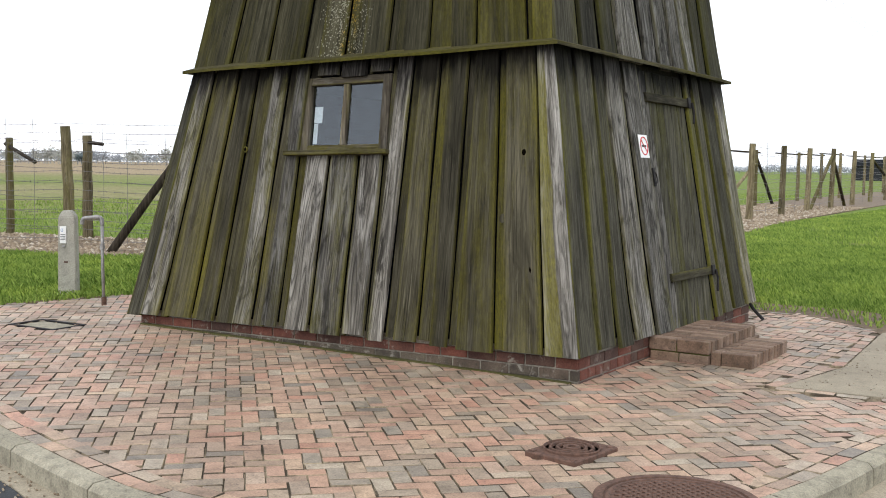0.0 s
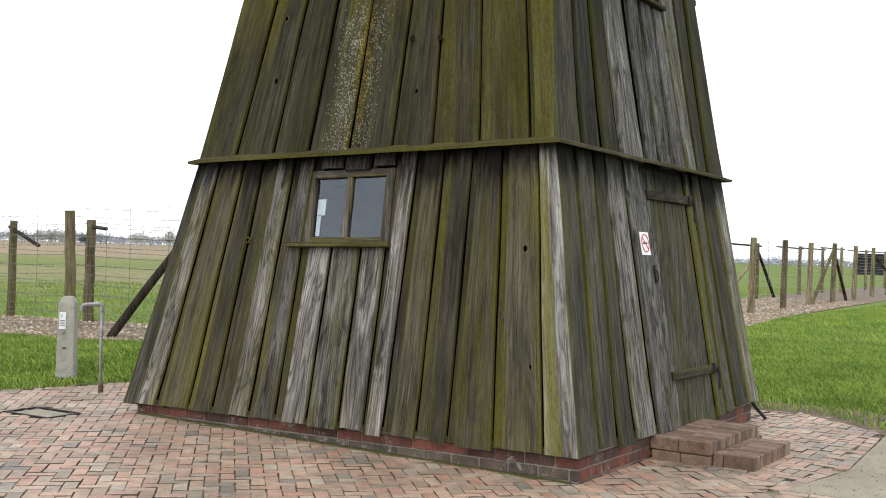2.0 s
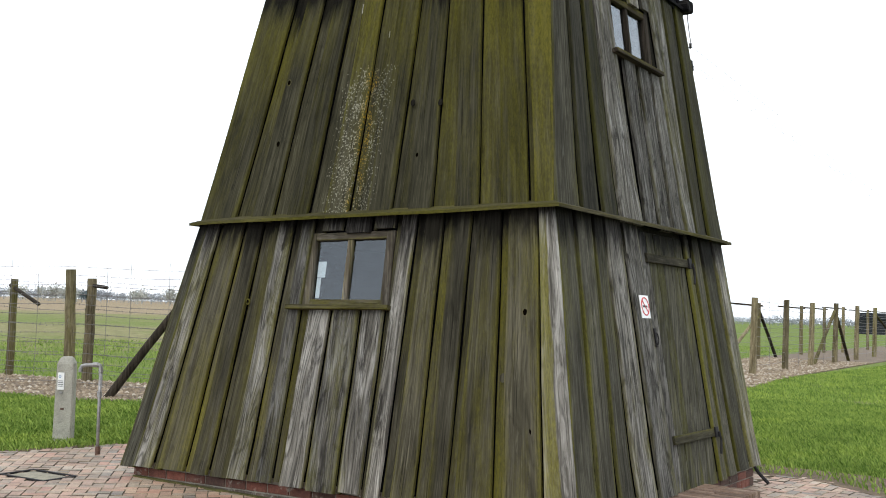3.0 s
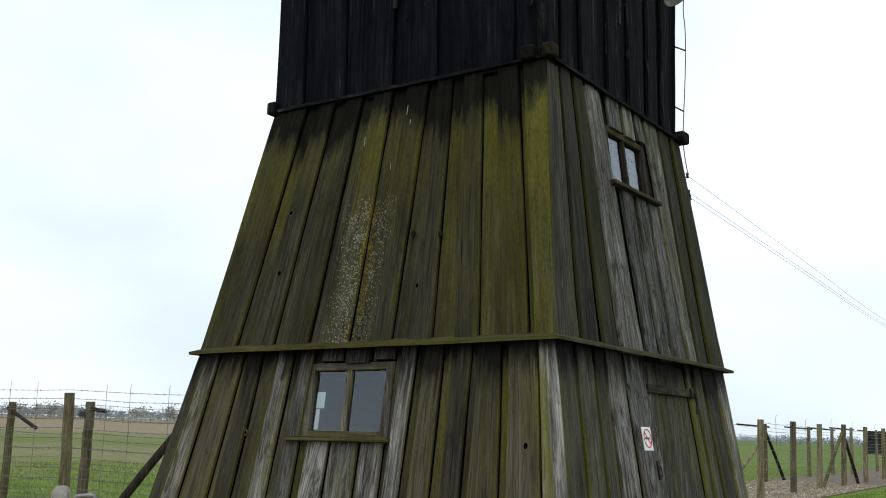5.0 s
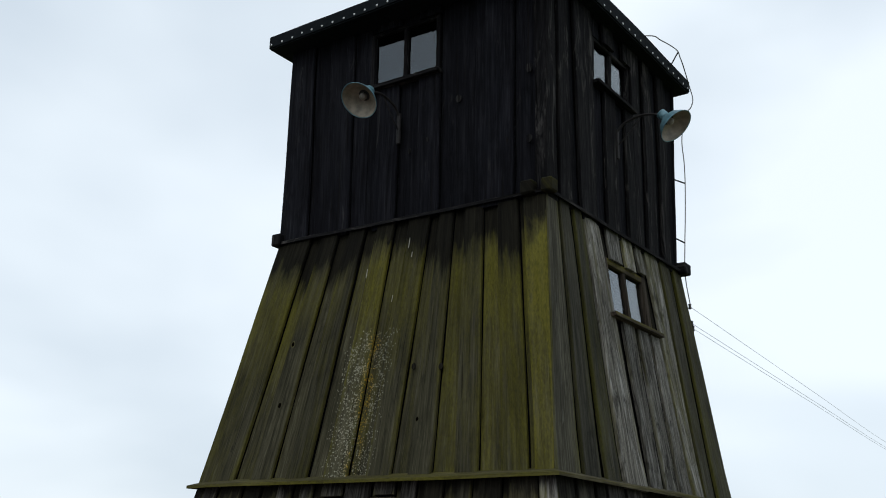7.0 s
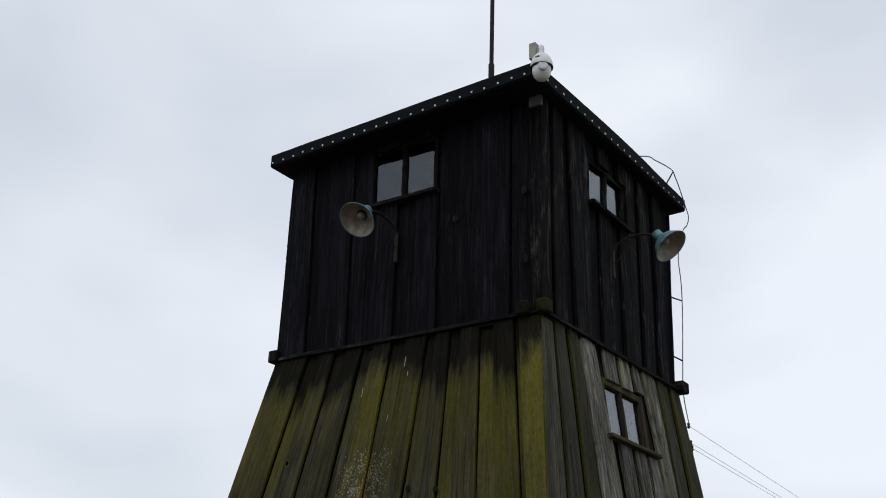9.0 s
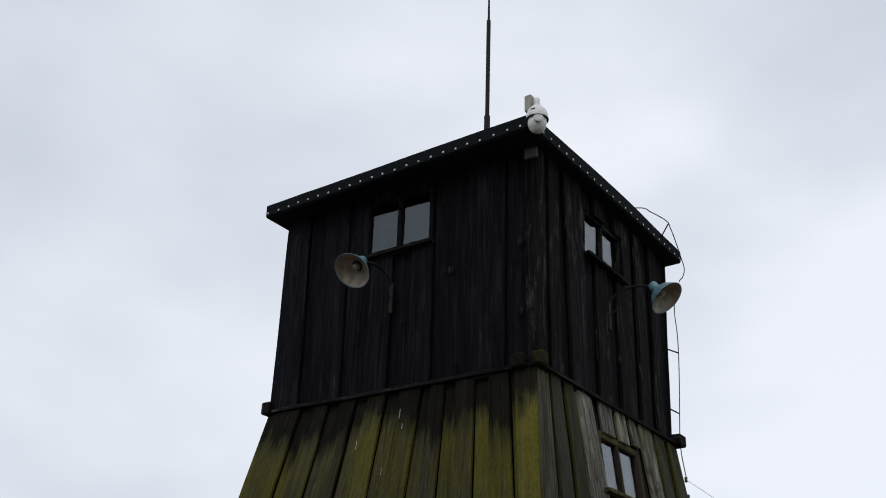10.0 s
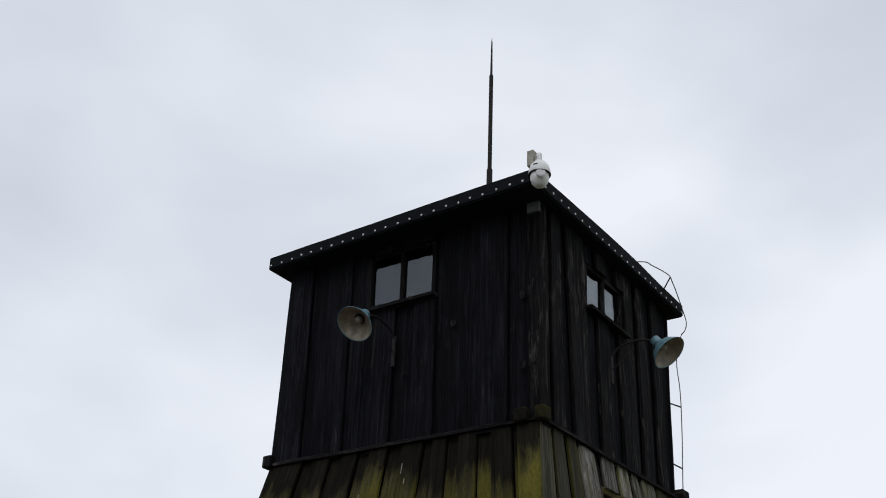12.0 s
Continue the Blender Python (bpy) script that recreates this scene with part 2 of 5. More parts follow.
BROWN = ((0.032, 0.029, 0.019), (0.064, 0.059, 0.040), (0.104, 0.096, 0.068))
GREY_GREEN = ((0.034, 0.032, 0.023), (0.066, 0.063, 0.046), (0.125, 0.119, 0.092))
UPPER = ((0.018, 0.0165, 0.010), (0.045, 0.042, 0.025), (0.080, 0.074, 0.048))
SILVER = ((0.050, 0.046, 0.040), (0.125, 0.118, 0.103), (0.27, 0.26, 0.235))
TAR = ((0.0020, 0.0021, 0.0030), (0.0058, 0.0060, 0.0084), (0.016, 0.0162, 0.020))
MOSS = (0.115, 0.105, 0.012)
WOODS = {
    "o": wood("mossy_wood", *BROWN, moss=0.86, moss_colour=MOSS, edge=0.15, cover=0.9, dark_top=2.46),
    "d": wood("brown_wood", *BROWN, moss=0.46, moss_colour=MOSS, edge=0.32, cover=0.62, dark_top=2.46),
    "s": wood("silvered_wood", *(tuple(0.72 * c for c in q) for q in SILVER), moss=0.30, moss_colour=(0.12, 0.114, 0.028), rings=0.75, bleach=0.35, pale=(0.20, 0.196, 0.185), stain=0.8, dark_top=2.48),
    "g": wood("grey_green_wood", *GREY_GREEN, moss=0.40, moss_colour=(0.100, 0.096, 0.016), edge=0.42, rings=0.4, bleach=0.2, pale=(0.17, 0.165, 0.14), dark_top=2.42),
    "m": wood("mossy_wood_upper", *UPPER, moss=0.36, moss_colour=(0.090, 0.082, 0.009), edge=0.18, cover=0.72, dark_top=4.78, ragged=0.38, lichen=(-0.15, 0.034, 2.5, 3.85), growth=(3.3, 4.2, 4.8, 0.1)),
    "S": wood("bleached_wood", *SILVER, moss=0.30, moss_colour=(0.13, 0.122, 0.03), edge=0.2, rings=0.85, bleach=0.40, pale=(0.27, 0.262, 0.243), stain=0.95, dark_top=2.5),
    "u": wood("bleached_wood_upper", *(tuple(0.8 * c for c in q) for q in SILVER), moss=0.20, moss_colour=(0.11, 0.104, 0.03), edge=0.15, rings=0.8, bleach=0.40, pale=(0.25, 0.245, 0.235), stain=0.95),
    "k": wood("half_bleached_corner_wood", *(tuple(0.85 * c for c in q) for q in SILVER), moss=0.55, moss_colour=(0.108, 0.100, 0.020), edge=0.0, half=True, rings=0.6, bleach=0.55, stain=0.5, dark_top=2.5),
    "h": wood("dim_grey_green_wood", *(tuple(0.66 * c for c in q) for q in GREY_GREEN), moss=0.30, moss_colour=(0.062, 0.060, 0.010), edge=0.25, rings=0.4, bleach=0.08, pale=(0.12, 0.116, 0.1)),
    "b": wood("dark_strut_wood", (0.015, 0.012, 0.009), (0.036, 0.029, 0.022), (0.075, 0.062, 0.048), moss=0.2),
    "t": wood("tarred_wood", *TAR, rings=0.4, bleach=0.05, pale=(0.04, 0.038, 0.038), spec=0.07),
    "w": wood("tarred_wood_worn", (0.0022, 0.0022, 0.0027), (0.0068, 0.0066, 0.0076), (0.021, 0.020, 0.020), rings=0.5, bleach=0.24, pale=(0.095, 0.089, 0.085), spec=0.07),
    "c": wood("beam_end_wood", (0.004, 0.004, 0.003), (0.010, 0.009, 0.006), (0.02, 0.018, 0.012), moss=0.40, moss_colour=(0.034, 0.031, 0.005)),
    "f": wood("window_frame_wood", (0.04, 0.034, 0.026), (0.085, 0.073, 0.054), (0.18, 0.16, 0.13), moss=0.5, moss_colour=MOSS, bleach=0.3, pale=(0.22, 0.21, 0.19)),
    "l": wood("ledge_wood", (0.030, 0.026, 0.015), (0.062, 0.055, 0.031), (0.12, 0.108, 0.065), moss=0.68, moss_colour=(0.095, 0.088, 0.012)),
    "p": wood("fence_post_wood", (0.07, 0.057, 0.034), (0.165, 0.137, 0.082), (0.29, 0.25, 0.165), moss=0.45, moss_colour=(0.13, 0.125, 0.025), bleach=0.12),
}


def masonry(name, stops, per_island=False, rough=0.85, dirt=0.5, bump=0.4, moss=0.3, grime=0.6, lime=0.0):
    m = Mat(name, rough=rough, spec=0.3)
    pick = m.island() if per_island else m.random()
    col = m.ramp(pick, *stops)
    v = m.coords((1, 1, 1), 0.0 if per_island else 19.0)
    n1, n2 = m.noise(v, 9, 5, 0.65), m.noise(v, 95, 4, 0.7)
    world_v = m.coords()
    stain = m.noise(world_v, 1.3, 5, 0.6)
    col = m.mix(dirt, col, m.ramp(n1, (0.25, 0.45), (0.75, 1.35)), "MULTIPLY")
    col = m.mix(0.7, col, m.ramp(n2, (0.3, 0.5), (0.7, 1.4)), "MULTIPLY")
    pit = m.noise(v, 33, 3, 0.5)
    col = m.mix(m.math("MULTIPLY", m.ramp(pit, (0.62, 0.0), (0.70, 1.0)), 0.55 * dirt), col, (0.05, 0.042, 0.034))
    col = m.mix(m.math("MULTIPLY", m.ramp(n1, (0.55, 0.0), (0.8, 1.0)), moss), col, (0.10, 0.095, 0.06))
    col = m.mix(grime, col, m.ramp(stain, (0.3, 0.6), (0.7, 1.2)), "MULTIPLY")
    if lime:
        smear = m.noise(world_v, 7.0, 6, 0.75, 0.6)
        col = m.mix(m.math("MULTIPLY", m.ramp(smear, (0.70 - 0.25 * lime, 0.0), (0.80 - 0.25 * lime, 1.0)), 0.75), col, (0.30, 0.28, 0.235))
    m.bump(m.math("ADD", n2, n1), bump, 0.004)
    return m.done(col)


PAVER_STOPS = ((0.00, (0.280, 0.223, 0.163)), (0.13, (0.388, 0.254, 0.180)), (0.30, (0.486, 0.305, 0.214)), (0.44, (0.321, 0.266, 0.199)), (0.58, (0.486, 0.344, 0.235)), (0.72, (0.437, 0.234, 0.163)), (0.84, (0.453, 0.372, 0.276)), (0.93, (0.223, 0.191, 0.155)), (1.00, (0.461, 0.337, 0.225)))
paver_mat = masonry("clinker_paver", PAVER_STOPS, rough=0.6, dirt=0.75, moss=0.4)
paver_far_mat = masonry("clinker_paver_field", PAVER_STOPS, per_island=True, rough=0.6, dirt=0.8, moss=0.45, grime=0.9)
brick_mat = masonry("red_brick", ((0.0, (0.075, 0.045, 0.036)), (0.35, (0.14, 0.055, 0.040)), (0.7, (0.20, 0.070, 0.048)), (1.0, (0.085, 0.058, 0.046))), dirt=0.8, moss=0.5, lime=0.5)
foot_brick_mat = masonry("dirty_foot_brick", ((0.0, (0.075, 0.062, 0.048)), (0.4, (0.12, 0.088, 0.066)), (0.75, (0.105, 0.095, 0.07)), (1.0, (0.16, 0.085, 0.062))), dirt=0.9, moss=0.8, lime=0.62)
step_mat = masonry("worn_step_brick", ((0.0, (0.13, 0.085, 0.058)), (0.5, (0.22, 0.14, 0.095)), (1.0, (0.29, 0.205, 0.15))), dirt=0.95, moss=0.8)
mortar_mat = masonry("mortar", ((0.0, (0.22, 0.20, 0.165)), (1.0, (0.24, 0.22, 0.18))), dirt=0.9)
def joint_sand():
    """Dark dirt between the bricks, with pale sand washed in here and there."""
    m = Mat("joint_sand", 0.95, spec=0.1)
    co = m.coords((1, 1, 1), 19.0)
    n1, n2 = m.noise(co, 2.4, 5, 0.7), m.noise(co, 70, 4, 0.7)
    dirt = m.ramp(n2, (0.3, (0.045, 0.037, 0.028)), (0.7, (0.125, 0.10, 0.072)))
    sand = m.ramp(n2, (0.3, (0.26, 0.20, 0.13)), (0.7, (0.44, 0.36, 0.25)))
    m.bump(n2, 0.8, 0.004)
    return m.done(m.mix(m.ramp(n1, (0.47, 0.0), (0.60, 0.9)), dirt, sand))


sand_joint_mat = joint_sand()
sand_mat = masonry("pale_gravel_path", ((0.0, (0.34, 0.29, 0.21)), (1.0, (0.37, 0.32, 0.235))), dirt=0.4, bump=0.8)
marker_mat = masonry("pale_concrete", ((0.0, (0.40, 0.385, 0.32)), (1.0, (0.44, 0.42, 0.36))), dirt=0.6, moss=0.3)
concrete_mat = masonry("old_concrete", ((0.0, (0.31, 0.28, 0.205)), (1.0, (0.37, 0.335, 0.25))), dirt=0.9, moss=0.7)
asphalt_mat = masonry("asphalt", ((0.0, (0.045, 0.047, 0.05)), (1.0, (0.055, 0.056, 0.058))), dirt=0.5, bump=1.0, moss=0.0)


def plain(name, col, rough=0.5, metal=0.0, spec=0.4, var=0.4, scale=25):
    m = Mat(name, rough, metal, spec)
    n = m.noise(m.coords(), scale, 4, 0.6)
    m.bump(n, 0.15, 0.002)
    return m.done(m.mix(var, col, m.ramp(n, (0.3, 0.45), (0.7, 1.4)), "MULTIPLY"))


rust_mat = plain("rusty_cast_iron", (0.115, 0.062, 0.043), 0.75, 0.1, var=0.95, scale=40)
iron_mat = plain("dark_wrought_iron", (0.018, 0.016, 0.016), 0.7, 0.1, spec=0.2, var=0.7)
galv_mat = plain("galvanised_pipe", (0.30, 0.29, 0.28), 0.55, 0.5, var=0.6)
felt_mat = plain("roofing_felt", (0.007, 0.009, 0.011), 0.9, spec=0.08, var=0.6)
nail_mat = plain("zinc_nail", (0.6, 0.6, 0.6), 0.4, 0.3)
enamel_mat = plain("blue_enamel", (0.11, 0.21, 0.25), 0.4, var=0.6)
enamel_in_mat = plain("worn_white_enamel", (0.26, 0.22, 0.17), 0.45, var=0.7, scale=14)
white_mat = plain("white_plastic", (0.72, 0.72, 0.70), 0.35, var=0.15)
sign_mat = plain("white_enamel_sign", (0.82, 0.82, 0.80), 0.4, var=0.1)
red_mat = plain("red_print", (0.55, 0.05, 0.05), 0.5, var=0.1)
black_mat = plain("black_print", (0.02, 0.02, 0.02), 0.5, var=0.1)
blue_mat = plain("blue_print", (0.10, 0.22, 0.45), 0.5, var=0.1)
wire_mat = plain("grey_wire", (0.16, 0.15, 0.145), 0.6, 0.4)
cable_mat = plain("cable", (0.45, 0.46, 0.48), 0.6)
bulb_mat = plain("dull_bulb", (0.24, 0.22, 0.19), 0.3, var=0.2)
hut_mat = plain("tarred_hut_wall", (0.018, 0.020, 0.024), 0.8, var=0.6, scale=2)
knot_mat = plain("knot_hole", (0.004, 0.003, 0.002), 1.0, spec=0.0, var=0.2)
glass = Mat("window_glass", 0.0, 0.0, 0.5)
pane_gloss = glass.n("ShaderNodeBsdfGlossy", Roughness=0.0, Color=(0.92, 0.96, 1.0, 1))
pane_clear = glass.n("ShaderNodeBsdfTransparent", Color=(0.80, 0.84, 0.86, 1))
pane_mix = glass.n("ShaderNodeMixShader")
pane_face = glass.n("ShaderNodeLayerWeight", Blend=0.5).outputs["Facing"]
glass.link(glass.math("ADD", 0.055, glass.math("MULTIPLY", glass.math("POWER", pane_face, 5.0), 0.9)), pane_mix.inputs[0])
glass.link(pane_clear.outputs[0], pane_mix.inputs[1])
glass.link(pane_gloss.outputs[0], pane_mix.inputs[2])
glass.link(pane_mix.outputs[0], glass.t.nodes["Material Output"].inputs["Surface"])
glass_mat = glass.m


def grass_ground():
    m = Mat("lawn_and_fields", 0.95, spec=0.1)
    co = m.n("ShaderNodeTexCoord").outputs["Object"]
    sep = m.n("ShaderNodeSeparateXYZ")
    m.link(co, sep.inputs[0])
    n1, n2, n3 = m.noise(co, 0.5, 5, 0.6), m.noise(co, 14, 5, 0.7), m.noise(co, 0.035, 5, 0.6)
    n4 = m.noise(co, 1.8, 6, 0.75)
    turf = m.ramp(n2, (0.25, (0.075, 0.105, 0.018)), (0.55, (0.135, 0.185, 0.038)), (0.8, (0.22, 0.25, 0.085)))
    turf = m.mix(m.math("MULTIPLY", m.ramp(n1, (0.5, 0.0), (0.75, 1.0)), 0.5), turf, (0.19, 0.17, 0.085))
    # strips of stubble in the far field, running roughly along the fence
    far = m.math("SUBTRACT", m.math("MULTIPLY", sep.outputs["Y"], 0.62), m.math("MULTIPLY", sep.outputs["X"], 0.78))
    band = m.math("ADD", m.math("MULTIPLY", far, 0.0036), m.math("MULTIPLY", m.math("ADD", n3, m.math("MULTIPLY", n1, 0.35)), 0.45))
    stubble = m.ramp(band, (0.42, 0.0), (0.50, 0.6), (0.55, 0.1), (0.66, 0.2), (0.76, 0.95))
    west = m.ramp(m.math("MULTIPLY", m.math("SUBTRACT", m.math("MULTIPLY", sep.outputs["X"], -1.0), m.math("MULTIPLY", sep.outputs["Y"], 0.55)), 0.05), (0.1, 0.0), (0.6, 1.0))
    straw = m.ramp(m.noise(co, 3.0, 5, 0.7), (0.3, (0.20, 0.15, 0.095)), (0.7, (0.34, 0.265, 0.17)))
    col = m.mix(m.math("MULTIPLY", stubble, west), turf, straw)
    col = m.mix(0.9, col, m.ramp(n4, (0.3, 0.55), (0.5, 1.0), (0.7, 1.4)), "MULTIPLY")
    m.bump(n2, 0.8, 0.03)
    return m.done(col)


ground_mat = grass_ground()


def foliage(name, a, b, rough=0.8):
    m = Mat(name, rough, spec=0.15)
    patch = m.noise(m.coords(), 0.9, 5, 0.65)
    return m.done(m.mix(0.9, m.ramp(m.island(), (0.0, a), (1.0, b)), m.ramp(patch, (0.3, (0.55, 0.62, 0.5)), (0.5, 1.0), (0.7, (1.45, 1.3, 1.15))), "MULTIPLY"))


blade_mat = foliage("grass_blade", (0.085, 0.155, 0.02), (0.31, 0.41, 0.095))
# Distance haze is put into the bluish grey of the far trees.
hazed_tree_mat = foliage("hazed_bare_trees", (0.25, 0.27, 0.30), (0.33, 0.35, 0.385))
hazed_tree_green = foliage("hazed_budding_trees", (0.30, 0.31, 0.29), (0.39, 0.395, 0.36))
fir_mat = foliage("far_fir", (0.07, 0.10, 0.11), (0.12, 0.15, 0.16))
stone_mat = masonry("pebble", ((0.0, (0.16, 0.115, 0.075)), (0.5, (0.28, 0.215, 0.145)), (0.85, (0.39, 0.32, 0.23)), (1.0, (0.52, 0.47, 0.39))), per_island=True, dirt=0.3, moss=0.0)
moss_mat = masonry("ground_moss", ((0.0, (0.075, 0.072, 0.018)), (1.0, (0.10, 0.095, 0.03))), dirt=0.8, bump=1.0, moss=0.0)
gravel_mat = masonry("gravel_bed", ((0.0, (0.17, 0.125, 0.082)), (1.0, (0.19, 0.14, 0.095))), dirt=0.7, bump=1.0, moss=0.0)
soil_mat = masonry("bare_soil", ((0.0, (0.13, 0.09, 0.052)), (1.0, (0.15, 0.105, 0.062))), dirt=0.9, bump=1.0, moss=0.0)


# ---------------------------------------------------------------- mesh helpers
def lay_maps(me):
    """Grain maps for a piece: along its longest axis, and across it."""
    co = np.empty(len(me.vertices) * 3, "f")
    me.vertices.foreach_get("co", co)
    co = co.reshape(-1, 3)
    size = np.ptp(co, axis=0)
    k = int(np.argmax(size))
    i, j = [a for a in range(3) if a != k]
    across, along = co[:, i] + 0.7 * co[:, j], co[:, k]
    index = np.empty(len(me.loops), "i")
    me.loops.foreach_get("vertex_index", index)
    me.uv_layers.new(name="length").data.foreach_set("uv", np.stack([across, along], 1)[index].astype("f").ravel())
    part_of = np.stack([(across - across.min()) / max(float(np.ptp(across)), 1e-6), (along - along.min()) / max(float(size[k]), 1e-6)], 1)
    me.uv_layers.new(name="share").data.foreach_set("uv", part_of[index].astype("f").ravel())


def to_mesh(name, bm, material, smooth=False):
    me = bpy.data.meshes.new(name)
    bmesh.ops.recalc_face_normals(bm, faces=bm.faces)
    bm.to_mesh(me)
    bm.free()
    me.materials.append(material)
    if "length" not in me.uv_layers:
        lay_maps(me)
    if smooth:
        me.shade_smooth()
    return me


def part(name, bm, material, parent, label="", smooth=False):
    ob = new(name, bm if isinstance(bm, bpy.types.Mesh) else to_mesh(name, bm, material, smooth))
    if parent:
        ob.parent = parent
    return tagged(ob, label)


def thing(name, label, category, group="", m=None, kind=""):
    ob = new(name)
    ob.empty_display_size = 0.1
    if m is not None:
        ob.matrix_world = m
    return tagged(ob, label, category, group, kind)


def hexa(bm, pts):
    """A solid from eight corners: four below, four above, each counter-clockwise."""
    v = [bm.verts.new(q) for q in pts]
    for f in ((3, 2, 1, 0), (4, 5, 6, 7), (0, 1, 5, 4), (1, 2, 6, 5), (2, 3, 7, 6), (3, 0, 4, 7)):
        bm.faces.new([v[i] for i in f])
    return v


def box(x0, y0, z0, x1, y1, z1, bevel=0.0, bm=None):
    bm = bm or bmesh.new()
    before = set(bm.edges)
    hexa(bm, [(x0, y0, z0), (x1, y0, z0), (x1, y1, z0), (x0, y1, z0), (x0, y0, z1), (x1, y0, z1), (x1, y1, z1), (x0, y1, z1)])
    if bevel:
        bmesh.ops.bevel(bm, geom=[e for e in bm.edges if e not in before], offset=bevel, segments=1, affect="EDGES")
    return bm


def tube(points, radius, sides=8, bm=None, taper=1.0, closed=False):
    """A round bar along points."""
    bm = bm or bmesh.new()
    pts = [Vector(q) for q in points]
    rings = []
    for i, q in enumerate(pts):
        d = (pts[min(i + 1, len(pts) - 1)] - pts[max(i - 1, 0)]).normalized()
        a = d.orthogonal().normalized() if abs(d.z) > 0.9 else d.cross(Vector((0, 0, 1))).normalized()
        b = d.cross(a)
        r = radius * (1 + (taper - 1) * i / max(1, len(pts) - 1))
        rings.append([bm.verts.new(q + r * (math.cos(k * math.tau / sides) * a + math.sin(k * math.tau / sides) * b)) for k in range(sides)])
    for r0, r1 in zip(rings, rings[1:]):
        for k in range(sides):
            bm.faces.new((r0[k], r0[(k + 1) % sides], r1[(k + 1) % sides], r1[k]))
    bm.faces.new(rings[0][::-1])
    bm.faces.new(rings[-1])
    return bm


def lathe(profile, sides=28, bm=None):
    """Turn a profile of (radius, z) about z."""
    bm = bm or bmesh.new()
    rings = [[bm.verts.new((r * math.cos(k * math.tau / sides), r * math.sin(k * math.tau / sides), z)) for k in range(sides)] for r, z in profile]
    for r0, r1 in zip(rings, rings[1:]):
        for k in range(sides):
            bm.faces.new((r0[k], r0[(k + 1) % sides], r1[(k + 1) % sides], r1[k]))
    bm.faces.new(rings[0][::-1])
    bm.faces.new(rings[-1])
    return bm


def spline(points, steps=6):
    """A smooth line through points."""
    p = [Vector(q) for q in points]
    out = []
    for i in range(len(p) - 1):
        a, b, c, d = p[max(i - 1, 0)], p[i], p[i + 1], p[min(i + 2, len(p) - 1)]
        for k in range(steps):
            t = k / steps
            out.append(0.5 * (2 * b + (c - a) * t + (2 * a - 5 * b + 4 * c - d) * t * t + (3 * b - a - 3 * c + d) * t ** 3))
    return out + [p[-1]]


def inside(x, y, poly):
    hit = False
    for (x0, y0), (x1, y1) in zip(poly, poly[1:] + poly[:1]):
        if (y0 > y) != (y1 > y) and x < (x1 - x0) * (y - y0) / (y1 - y0) + x0:
            hit = not hit
    return hit


# ---------------------------------------------------------------- ground, road, kerb
KERB = [(q.x, q.y) for q in spline([(-9, -3.2, 0), (-4, -4.35, 0), (-0.9, -5.02, 0), (0.03, -5.28, 0), (1.29, -5.57, 0), (1.9, -5.62, 0), (2.9, -5.5, 0), (3.7, -4.9, 0), (4.14, -3.76, 0), (4.37, -2.55, 0), (4.75, -1.2, 0), (5.6, 0.3, 0), (7.5, 1.8, 0), (11, 3.0, 0)], 8)]
ROAD = KERB + [(60, 3.0), (60, -60), (-60, -60), (-60, -3.2)]


def ground_sheet():
    bm = bmesh.new()
    near = list(np.arange(-14, 14.01, 0.4))
    far = [17, 21, 27, 36, 50, 75, 120, 200, 340, 600, 1100, 2400]
    ticks = [-f for f in far[::-1]] + near + far
    paved = KERB + [(7.0, 2.3), (5.0, 2.6)] + LAWN_EDGE[::-1]
    strip = offset_line(KERB, -1.0)
    dug = KERB + strip[::-1]

    def height(x, y):
        if inside(x, y, ROAD) or inside(x, y, dug) and -6 < x < 5:
            return -0.24
        if inside(x, y, paved):
            return -0.06
        return -0.022 + (0.02 * noise.noise((x * 0.25, y * 0.25, 0)) if math.hypot(x, y) < 120 else 0)

    grid = [[bm.verts.new((x, y, height(x, y))) for x in ticks] for y in ticks]
    for r0, r1 in zip(grid, grid[1:]):
        for k in range(len(ticks) - 1):
            bm.faces.new((r0[k], r0[k + 1], r1[k + 1], r1[k]))
    return bm


LAWN_EDGE = [(-9, -3.6), (-4.75, -2.55), (-4.5, -1.6), (-4.3, -0.7), (-3.9, 1.0), (-3.4, 2.9), (0.5, 3.1), (2.04, 2.75), (2.75, 2.75), (3.4, 2.15), (3.6, 1.8)]


def offset_line(line, d):
    """A line moved d metres to its right."""
    out = []
    for i, (x, y) in enumerate(line):
        a, b = Vector(line[max(i - 1, 0)]), Vector(line[min(i + 1, len(line) - 1)])
        t = (b - a).normalized()
        out.append((x + d * t.y, y - d * t.x))
    return out


ground = part("ground", ground_sheet(), ground_mat, None, smooth=True)
tagged(ground, "green spring lawn running out into flat stubble fields", "ground", kind="structure")


def sheet(poly, z, thick=0.05):
    """A flat slab over an outline that may bend in and out."""
    bm = bmesh.new()
    poly = list(poly)
    top = [bm.verts.new((x, y, z)) for x, y in poly]
    low = [bm.verts.new((x, y, z - thick)) for x, y in poly]
    n = len(poly)
    for a, b, c in tessellate_polygon([[Vector((x, y, 0)) for x, y in poly]]):
        bm.faces.new((top[a], top[b], top[c]))
        bm.faces.new((low[c], low[b], low[a]))
    for i in range(n):
        bm.faces.new((low[i], low[(i + 1) % n], top[(i + 1) % n], top[i]))
    return bm


